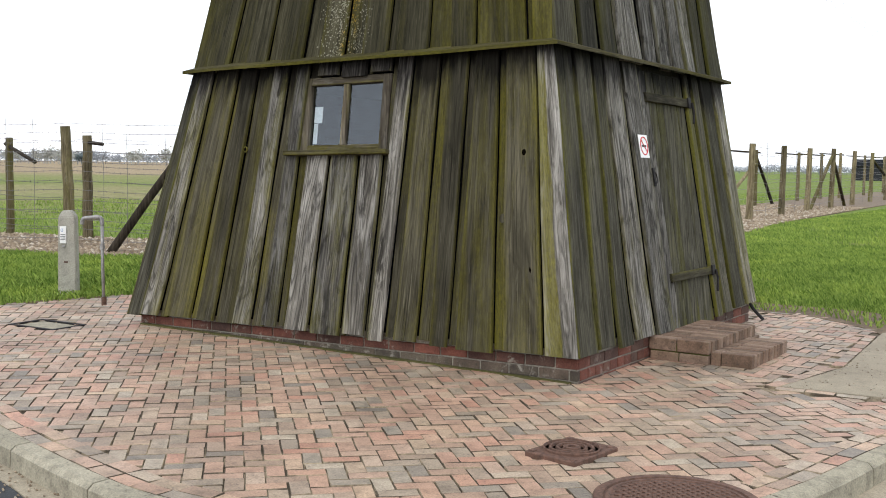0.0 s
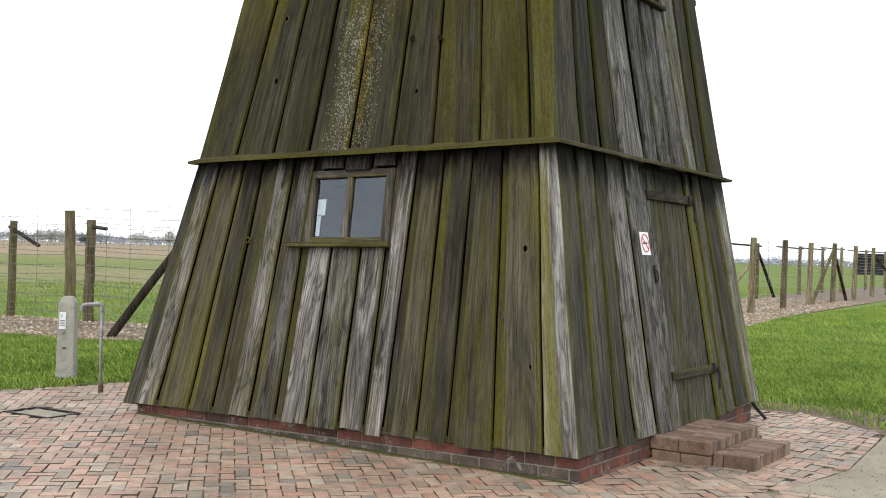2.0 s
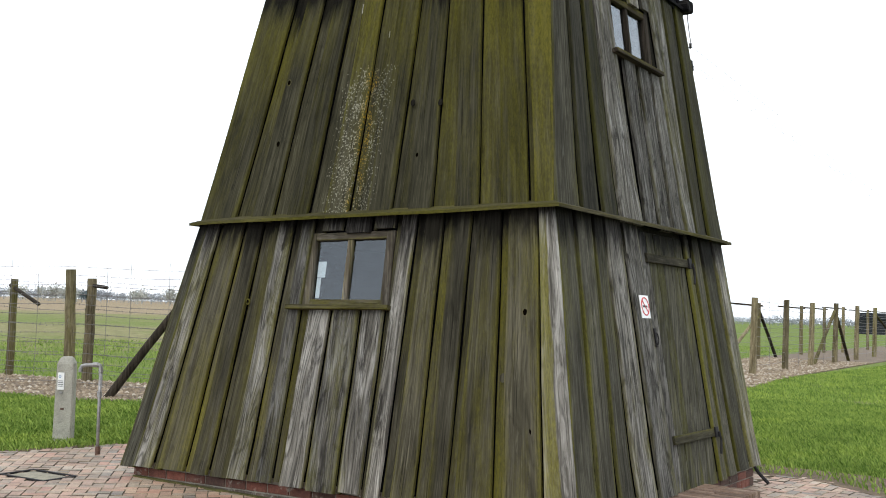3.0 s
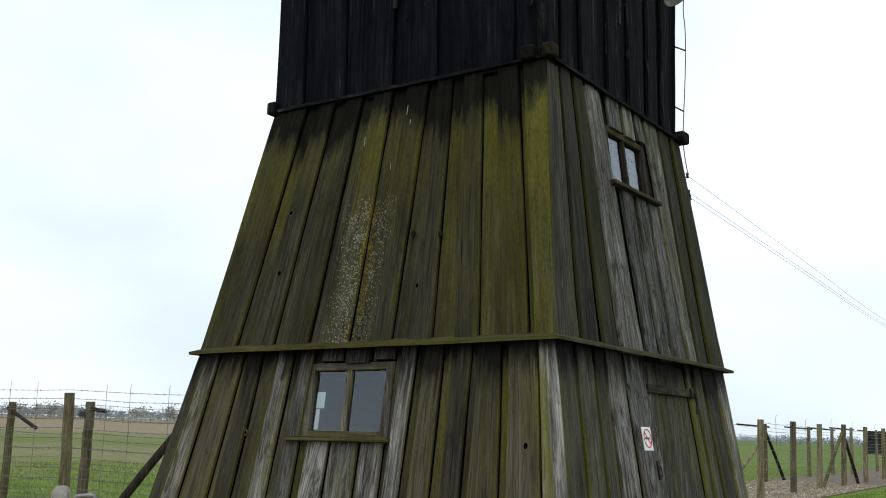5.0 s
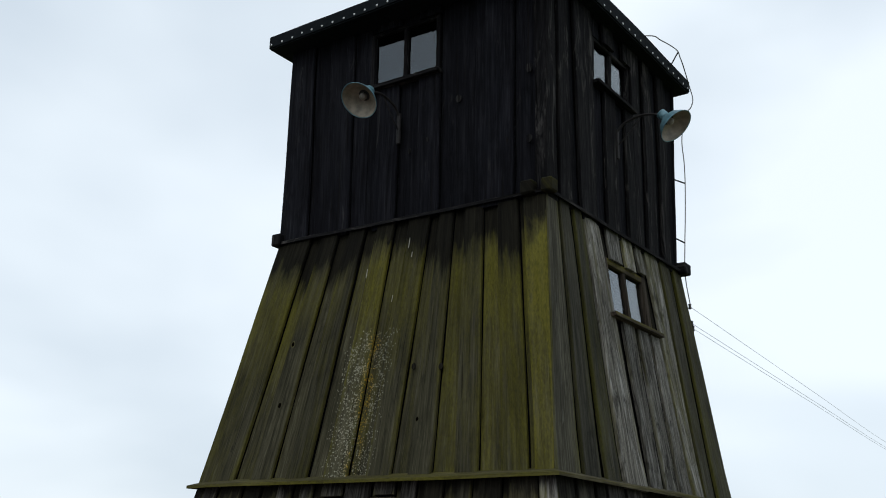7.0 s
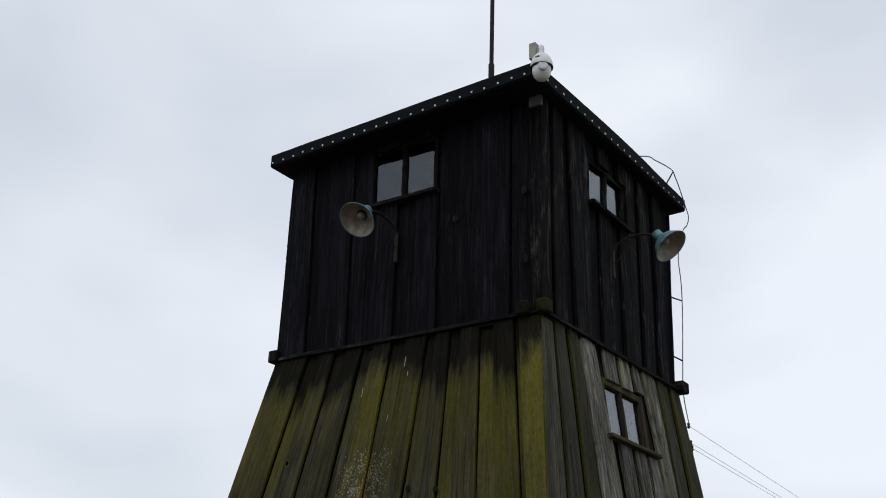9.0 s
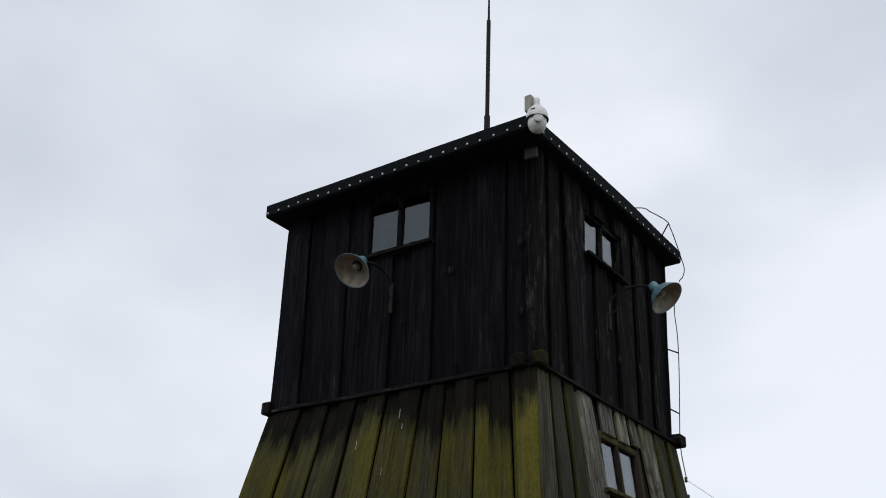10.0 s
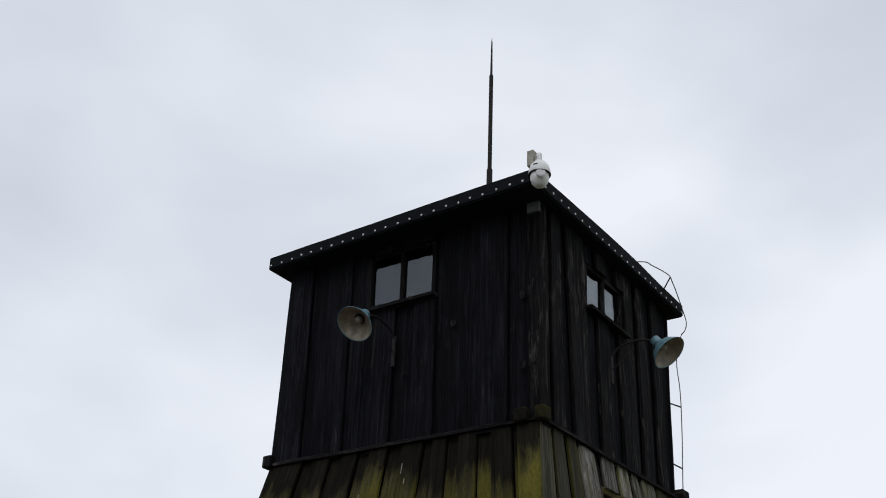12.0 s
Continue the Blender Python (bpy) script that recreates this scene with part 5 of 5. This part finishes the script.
def strut(x0, y0, x1, y1, h, label="leaning dark timber strut bracing the fence", key="b"):
    ob = thing("fence_strut", label, "strut", "fence struts", m=pose(x0, y0, -0.05))
    part("pole", tube([(0, 0, 0), ((x1 - x0) / 2, (y1 - y0) / 2, h / 2 + 0.03), (x1 - x0, y1 - y0, h)], 0.075, 10, taper=0.9), WOODS[key], ob)


ROUND = "round weathered timber fence post with barbed wire"
post(-14.16, 4.40, 2.02, 0.085, ROUND + " and an outrigger arm", arm=(1.5, -0.45, -0.37))
post(-12.14, 4.78, 2.07, 0.105, ROUND + " and an outrigger arm", lean=(-0.02, 0.02), arm=(0.60, -0.10, -0.05))
post(-11.20, 3.66, 2.20, 0.105, ROUND, lean=(-0.06, -0.04))
post(-7.8, 3.68, 2.15, 0.10, ROUND)
strut(-9.08, 2.82, -7.9, 3.6, 1.95)
NEAR = [(-4.71, 24.02, 2.41), (-5.05, 28.81, 2.46), (-5.36, 33.49, 2.47), (-5.46, 37.74, 2.55), (-5.86, 43.57, 2.56), (-6.35, 50.0, 2.6), (-6.46, 54.5, 2.68), (-6.9, 61.5, 2.7), (-7.3, 68.5, 2.7)]
FAR = [(-8.62, 37.36, 2.48), (-9.47, 47.51, 2.55), (-9.70, 53.2, 2.6), (-9.21, 55.6, 2.68), (-10.0, 66.0, 2.7), (-10.3, 74.0, 2.75)]
for x, y, h in NEAR:
    post(x, y, h, 0.11, ROUND, lean=(0.03, 0.0))
for x, y, h in FAR:
    post(x, y, h, 0.095, ROUND + " and an outrigger arm", arm=(-1.1, -0.5, 0.08))
strut(-8.75, 40.6, -8.62, 37.4, 2.2)
strut(-5.75, 41.6, -5.46, 37.8, 2.2)
strut(-5.62, 34.9, -5.46, 37.6, 2.25, "leaning pale timber strut bracing the fence", "p")
strut(-6.9, 62.0, -6.35, 50.2, 2.3)
strut(-8.9, 33.6, -8.62, 37.2, 1.9, "leaning pale timber strut bracing the fence", "p")


def wire_fence(name, line, heights, ties, seed, barb=0.0, gauge=0.0042):
    """Strained barbed wire along posts; sagging a little, with upright tie wires."""
    ob = thing(name, "rows of barbed wire strained between the timber posts", "wire fence", "wire fences")
    rng = random.Random(seed)
    pts = [Vector((x, y, 0)) for x, y in line]
    for h in heights:
        bm = bmesh.new()
        path = []
        for a, b in zip(pts, pts[1:]):
            for k in range(6):
                t = k / 6
                q = a.lerp(b, t)
                q.z = h + rng.uniform(-0.008, 0.008) - 0.05 * math.sin(math.pi * t)
                path.append(q)
        path.append(pts[-1] + Vector((0, 0, h)))
        tube(path, gauge, 4, bm)
        if barb:
            for a, b in zip(path, path[1:]):
                for k in range(max(1, int((b - a).length / barb))):
                    c = a.lerp(b, (k + rng.random() * 0.3) / max(1, int((b - a).length / barb)))
                    d = Vector((rng.uniform(-0.5, 0.5), rng.uniform(-0.5, 0.5), 1)).normalized() * 0.022
                    v = [bm.verts.new(c - d), bm.verts.new(c + d), bm.verts.new(c + d + Vector((0.006, 0.004, 0))), bm.verts.new(c - d + Vector((0.006, 0.004, 0)))]
                    bm.faces.new(v)
        part("barbed_wire", bm, wire_mat, ob)
    for x, y, top in ties:
        part("tie_wire", tube(spline([(x, y, 0.05), (x + 0.02, y, top * 0.5), (x - 0.01, y, top - 0.15), (x + 0.05, y - 0.03, top)], 4), gauge, 4), wire_mat, ob)
    return ob


ax, ay = 0.953, 0.303
row_a = [(-11.2 + ax * s, 3.62 + ay * s) for s in (-8, -4.2, 0, 3.8, 8)]
row_b = [(-12.14 + ax * s, 4.78 + ay * s + 0.02) for s in (-8, -4.2, -2.1, 0, 4.2, 8)]
wire_fence("wire_fence", row_a, [0.12, 0.30, 0.48, 0.66, 0.84, 1.02, 1.20, 1.38, 1.56, 1.74, 1.92, 2.10, 2.26], [(-11.2 + ax * s, 3.62 + ay * s, 2.38) for s in (-1.35, -0.75, 0.75, 1.25, 2.05, 2.9)], 1, 0.13)
wire_fence("wire_fence", row_b, [0.25, 0.55, 0.85, 1.15, 1.45, 1.75, 2.0], [], 2, 0.13)
wire_fence("wire_fence", [(x, y) for x, y, _ in NEAR], [0.3, 0.6, 0.9, 1.2, 1.5, 1.8, 2.1, 2.35], [(-4.9, 26.4, 2.6), (-5.2, 31.1, 2.6), (-5.4, 35.6, 2.7), (-5.7, 40.5, 2.7), (-6.1, 47.0, 2.75)], 3, 0.0, 0.0065)
wire_fence("wire_fence", [(-8.2, 32.0)] + [(x, y) for x, y, _ in FAR], [0.4, 0.8, 1.2, 1.6, 2.0, 2.35], [(-9.0, 42.5, 2.7), (-9.6, 50.2, 2.7)], 4, 0.0, 0.0065)

# Gravel strip under the fences
GRAVEL = [(q.x, q.y) for q in spline([(-22, -1.8, 0), (-12.5, 1.15, 0), (-10.63, 1.81, 0), (-8.4, 2.5, 0), (-5.5, 6.5, 0), (-3.2, 13.5, 0), (-2.75, 18.0, 0), (-3.5, 24.4, 0), (-4.67, 45.3, 0), (-6.2, 80, 0)], 5)] + [(q.x, q.y) for q in spline([(-12.0, 80, 0), (-9.9, 46, 0), (-9.1, 36, 0), (-8.6, 20, 0), (-8.0, 9.5, 0), (-9.8, 5.9, 0), (-14.2, 4.6, 0), (-25, 1.8, 0)], 5)]
gravel = part("gravel_strip", sheet(GRAVEL, 0.012, 0.06), gravel_mat, None)
tagged(gravel, "strip of coarse gravel under the fence rows", "gravel", kind="structure")


def scatter_stones(name, n, boxes, size, label, poly, z=0.008, seed=5):
    rng = np.random.default_rng(seed)
    base = [(1, 0, 0), (-1, 0, 0), (0, 1, 0), (0, -1, 0), (0, 0, 1), (0, 0, -1)]
    tri = [(0, 2, 4), (2, 1, 4), (1, 3, 4), (3, 0, 4), (2, 0, 5), (1, 2, 5), (3, 1, 5), (0, 3, 5)]
    vs, fs = [], []
    per = [n * (b[2] - b[0]) * (b[3] - b[1]) / sum((c[2] - c[0]) * (c[3] - c[1]) for c in boxes) for b in boxes]
    for (x0, y0, x1, y1), count in zip(boxes, per):
        for _ in range(int(count)):
            x, y = rng.uniform(x0, x1), rng.uniform(y0, y1)
            if not inside(x, y, poly):
                continue
            s = size * rng.uniform(0.45, 1.3)
            a, k = rng.uniform(0, math.tau), len(vs)
            for bx, by, bz in base:
                j = rng.uniform(0.7, 1.25)
                vs.append((x + s * j * (bx * math.cos(a) - by * math.sin(a)), y + s * j * 0.7 * (bx * math.sin(a) + by * math.cos(a)), z + s * j * 0.55 * bz))
            fs += [(k + p, k + q, k + r) for p, q, r in tri]
    me = bpy.data.meshes.new(name)
    me.from_pydata(vs, [], fs)
    me.materials.append(stone_mat)
    return tagged(new(name, me), label, "pebbles", kind="stuff")


scatter_stones("pebbles", 22000, [(-15.5, 0.6, -7.0, 6.0), (-9.6, 14, -2.6, 40)], 0.055, "pale pebbles loose on the gravel strip", GRAVEL, 0.016)
scatter_stones("gutter_pebbles", 900, [(-1.5, -6.2, 2.2, -5.2)], 0.012, "small stones in the gutter along the kerb", offset_line(KERB, 0.13) + offset_line(KERB, 0.42)[::-1], -0.104, 6)


scatter_stones("path_pebbles", 1500, [(3.4, -1.4, 6.5, 2.6)], 0.008, "fine stones lying on the sandy path", SAND, 0.011, 7)
SOIL = [(0.6, 3.0), (2.0, 2.65), (2.7, 2.65), (3.35, 2.1), (3.55, 1.75), (4.6, 2.7), (3.9, 3.0), (3.0, 3.5), (1.8, 3.5), (0.7, 3.6)]


# Grass
def grass(name, count, regions, label, seed, height):
    rng = np.random.default_rng(seed)
    pave = [(x, y) for x, y in KERB] + [(7.0, 2.3), (5.0, 2.6)] + LAWN_EDGE[::-1]
    vs, fs = [], []
    areas = [(b[2] - b[0]) * (b[3] - b[1]) * b[4] for b in regions]
    for (x0, y0, x1, y1, _), area in zip(regions, areas):
        for _ in range(int(count * area / sum(areas))):
            x, y = rng.uniform(x0, x1), rng.uniform(y0, y1)
            patch = noise.noise((x * 0.9, y * 0.9, seed))
            if patch < -0.45 or inside(x, y, pave) or inside(x, y, GRAVEL) or inside(x, y, SOIL) and rng.random() < 0.7:
                continue
            k, a = len(vs), rng.uniform(0, math.tau)
            h, w = height * rng.uniform(0.5, 1.3) * (1 + 0.5 * patch), rng.uniform(0.005, 0.012)
            lx, ly = rng.normal(0, 0.5, 2) * h
            vs += [(x - w * math.cos(a), y - w * math.sin(a), -0.03), (x + w * math.cos(a), y + w * math.sin(a), -0.03), (x + lx * 0.4 + w * 0.7, y + ly * 0.4, h * 0.6), (x + lx, y + ly, h)]
            fs += [(k, k + 1, k + 2), (k, k + 2, k + 3)]
    me = bpy.data.meshes.new(name)
    me.from_pydata(vs, [], fs)
    me.materials.append(blade_mat)
    return tagged(new(name, me), label, "grass", kind="stuff")


grass("lawn_grass", 260000, [(-11.5, -3.2, -3.2, 3.6, 1.6), (-2.0, 2.2, 9.0, 14, 1.4), (-3.4, 14, 6.5, 50, 0.4)], "short green spring grass of the lawn", 3, 0.062)
grass("field_grass", 30000, [(-30, 4.5, -9.5, 20, 1.0), (-20, 30, -9.5, 60, 0.4)], "rough grass behind the fence", 4, 0.06)
edge = part("soil_edge", sheet(offset_line([(-4.9, -2.75)] + LAWN_EDGE[1:4], -0.02) + offset_line([(-4.9, -2.75)] + LAWN_EDGE[1:4], -0.16)[::-1], -0.004, 0.03), soil_mat, None)
tagged(edge, "bare soil along the edge of the lawn", "soil", kind="structure")
edge2 = part("soil_edge", sheet(SOIL, 0.004, 0.05), soil_mat, None)
tagged(edge2, "bare soil along the edge of the lawn", "soil", kind="structure")


# ---------------------------------------------------------------- distance
def far_trees(name, rows, material, label, seed):
    """Clumps of small leaves and twigs on thin trunks. rows: azimuth from north towards west, distance, height, spread."""
    rng = np.random.default_rng(seed)
    vs, fs = [], []
    for az, dist, h, spread in rows:
        cx, cy = 5.5 - dist * math.sin(radians(az)), -8.9 + dist * math.cos(radians(az))
        k = len(vs)
        w = 0.03 * h
        vs += [(cx - w, cy, -0.1), (cx + w, cy, -0.1), (cx + w * 0.3, cy, h * 0.7), (cx - w * 0.3, cy, h * 0.7)]
        fs.append((k, k + 1, k + 2, k + 3))
        for _ in range(6):
            bx, bz = rng.uniform(-0.8, 0.8) * spread, rng.uniform(0.5, 0.95) * h
            k = len(vs)
            vs += [(cx - w * 0.3, cy, h * 0.3), (cx + w * 0.3, cy, h * 0.3), (cx + bx, cy, bz)]
            fs.append((k, k + 1, k + 2))
        for _ in range(300):
            u = rng.normal(0, 0.42, 3)
            s = 0.052 * h * rng.uniform(0.4, 1.2)
            px, py, pz = cx + u[0] * spread, cy + u[1] * spread, max(0.3, h * (0.55 + 0.42 * u[2] * 0.9))
            if pz > h:
                continue
            k = len(vs)
            d = rng.normal(0, 1, (3, 3)) * s
            vs += [tuple(np.array((px, py, pz)) + d[i]) for i in range(3)]
            fs.append((k, k + 1, k + 2))
    me = bpy.data.meshes.new(name)
    me.from_pydata(vs, [], fs)
    me.materials.append(material)
    return tagged(new(name, me), label, "trees", kind="stuff")


rng = random.Random(12)
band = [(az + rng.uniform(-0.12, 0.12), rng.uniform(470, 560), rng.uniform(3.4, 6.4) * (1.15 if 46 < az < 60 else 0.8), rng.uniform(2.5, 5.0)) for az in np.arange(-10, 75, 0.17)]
far_trees("far_woods", band, hazed_tree_mat, "hazy line of bare trees on the horizon", 1)
far_trees("far_woods", [(az + rng.uniform(-0.2, 0.2), rng.uniform(420, 460), rng.uniform(6.0, 8.2), rng.uniform(3.0, 4.2)) for az in (53.1, 53.4, 53.7, 54.0, 54.3, 54.6, 55.8, 56.1, 50.2, 49.6, 49.9, 48.4, 48.0)], hazed_tree_green, "taller budding trees rising over the far woods", 2)
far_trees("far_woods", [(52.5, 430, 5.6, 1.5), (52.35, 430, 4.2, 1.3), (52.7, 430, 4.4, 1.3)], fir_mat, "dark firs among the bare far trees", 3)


def hut(az0, az1, dist, wall_h, roof_h):
    ob = thing("wooden_hut", "long dark tarred wooden hut far across the grass", "hut")
    a, b = [(5.5 - dist * math.sin(radians(az)), -8.9 + dist * math.cos(radians(az))) for az in (az0, az1)]
    u = Vector((b[0] - a[0], b[1] - a[1], 0))
    n = Vector((-u.y, u.x, 0)).normalized() * 9.0
    p = [Vector((*a, -0.2)), Vector((*b, -0.2)), Vector((*b, -0.2)) + n, Vector((*a, -0.2)) + n]
    up = Vector((0, 0, wall_h + 0.2))
    bm = bmesh.new()
    hexa(bm, p + [q + up for q in p])
    part("wall", bm, hut_mat, ob)
    bm = bmesh.new()
    e = n.normalized() * 0.4
    hexa(bm, [p[0] + up - e, p[1] + up - e, p[2] + up + e, p[3] + up + e] + [p[0] + n * 0.45 + up * (1 + roof_h / wall_h), p[1] + n * 0.45 + up * (1 + roof_h / wall_h), p[1] + n * 0.55 + up * (1 + roof_h / wall_h), p[0] + n * 0.55 + up * (1 + roof_h / wall_h)])
    part("roof", bm, felt_mat, ob)


hut(12.2, 2.0, 210, 2.7, 1.2)

# ---------------------------------------------------------------- paving bricks, last
PW = 0.102
PAVE = [(x, y) for x, y in offset_line(KERB, -0.17) if x < 8] + [(7.0, 2.3), (5.0, 2.6)] + LAWN_EDGE[::-1]
rng = random.Random(21)


def paver_mesh(seed):
    r = random.Random(seed)
    bm = bmesh.new()
    hl, hw, c = PW - 0.0022, PW / 2 - 0.0022, 0.003
    rows = []
    for ins, z in ((0.0, -0.05), (0.0, -0.005), (c, 0.0)):
        rows.append([bm.verts.new((sx * (hl - ins) + r.uniform(-0.0025, 0.002), sy * (hw - ins) + r.uniform(-0.0025, 0.002), z + (r.uniform(-0.002, 0.002) if z == 0 else 0))) for sx, sy in ((-1, -1), (1, -1), (1, 1), (-1, 1))])
    for r0, r1 in zip(rows, rows[1:]):
        for k in range(4):
            bm.faces.new((r0[k], r0[(k + 1) % 4], r1[(k + 1) % 4], r1[k]))
    bm.faces.new(rows[-1])
    me = to_mesh("paver", bm, paver_mat)
    me.materials.append(sand_joint_mat)
    for f in me.polygons:
        f.material_index = 0 if len(f.vertices) == 4 and f.normal.z > 0.9 else 1
    return me


PAVERS = [paver_mesh(k) for k in range(8)]
shapes = [([tuple(v.co) for v in me.vertices], [tuple(f.vertices) for f in me.polygons]) for me in PAVERS]
FACE_KIND = [f.material_index for f in PAVERS[0].polygons]
field_v, field_f, single = [], [], []


def lay(x, y, angle, lift=0.0):
    """Lay one brick with a little unevenness; near the road it is a piece of its own."""
    m = pose(x + rng.uniform(-0.003, 0.003), y + rng.uniform(-0.003, 0.003), lift + 0.002 + 0.004 * noise.noise((x * 0.8, y * 0.8, 0)) + rng.uniform(-0.0025, 0.003), rng.uniform(-0.9, 0.9), rng.uniform(-0.7, 0.7), angle + rng.uniform(-1.2, 1.2))
    k = rng.randrange(8)
    if 1.9 < x < 4.4 and -5.3 < y < -2.75 and len(single) < 300:
        single.append(1)
        part("paver", PAVERS[k], None, bed).matrix_local = m
        return
    at = len(field_v)
    field_v.extend(tuple(m @ Vector(q)) for q in shapes[k][0])
    field_f.extend(tuple(at + i for i in f) for f in shapes[k][1])


def blocked(x, y):
    if -2.45 < x < 2.13 and -2.03 < y < 1.85:
        return True
    if 2.1 < x < 2.68 and -0.72 < y < 0.38 or 2.6 < x < 2.98 and -0.66 < y < 0.2:
        return True
    if math.hypot(x - 3.775, y + 4.25) < 0.31 or abs(x - 2.985) < 0.11 and abs(y + 3.774) < 0.13 or abs(x + 3.08) < 0.29 and abs(y + 2.715) < 0.19:
        return True
    for ax0, ay0, ax1, ay1 in ((3.36, -1.33, 3.56, -0.2), (3.56, -0.2, 3.44, 1.85), (3.40, -1.36, 4.1, -1.30), (4.1, -1.30, 4.74, -1.12)):
        d, e = Vector((ax1 - ax0, ay1 - ay0)), Vector((x - ax0, y - ay0))
        f = max(0.0, min(1.0, d.dot(e) / d.length_squared))
        if (e - f * d).length < 0.05:
            return True
    return inside(x, y, SAND)


def herringbone(angle, ox, oy, keep):
    c, s = math.cos(radians(angle)), math.sin(radians(angle))
    for j in range(-105, 106):
        for i in range(-105, 106):
            k = (i - j) % 4
            if k not in (0, 3):
                continue
            u, v = ((i + 1) * PW, (j + 0.5) * PW) if k == 0 else ((i + 0.5) * PW, (j + 1) * PW)
            x, y = ox + c * u - s * v, oy + s * u + c * v
            if -7.5 < x < 7 and inside(x, y, PAVE) and not blocked(x, y) and keep(x, y):
                lay(x, y, angle if k == 0 else angle + 90)


def beyond_seam(x, y):
    return x > 2.15 and y > -0.93 - 0.27 * (x - 2.46) + 0.03 * math.sin(x * 5)


herringbone(45.0, 0.0, -3.0, lambda x, y: not beyond_seam(x, y - 0.07))
herringbone(90.0, 3.0, 0.5, beyond_seam)
for d in (-0.054, -0.158):
    line = offset_line(KERB, d)
    run = 0.0
    for (x0, y0), (x1, y1) in zip(line, line[1:]):
        seg = math.hypot(x1 - x0, y1 - y0)
        while run < seg:
            x, y = x0 + (x1 - x0) * run / seg, y0 + (y1 - y0) * run / seg
            if -7.5 < x < 7.5 and not inside(x, y, SAND) and math.hypot(x - 3.775, y + 4.25) > 0.4:
                lay(x, y, math.degrees(math.atan2(y1 - y0, x1 - x0)), 0.007)
            run += 2.02 * PW
        run -= seg
for edge_line in ([(3.36, -1.33), (3.56, -0.2), (3.44, 1.85)], [(3.40, -1.36), (4.1, -1.30), (4.74, -1.12)]):
    for (x0, y0), (x1, y1) in zip(edge_line, edge_line[1:]):
        seg = math.hypot(x1 - x0, y1 - y0)
        for k in range(int(seg / 0.208)):
            run = (k + 0.5) * 0.208 / seg
            lay(x0 + (x1 - x0) * run, y0 + (y1 - y0) * run, math.degrees(math.atan2(y1 - y0, x1 - x0)), 0.007)
me = bpy.data.meshes.new("paver_field")
me.from_pydata(field_v, [], field_f)
me.materials.append(paver_far_mat)
me.materials.append(sand_joint_mat)
me.polygons.foreach_set("material_index", [k for _ in range(len(field_f) // len(shapes[0][1])) for k in FACE_KIND])
rest = new("paver_field", me)
rest.parent = bed
tagged(rest, "reddish brown clinker bricks in herringbone", kind="stuff")
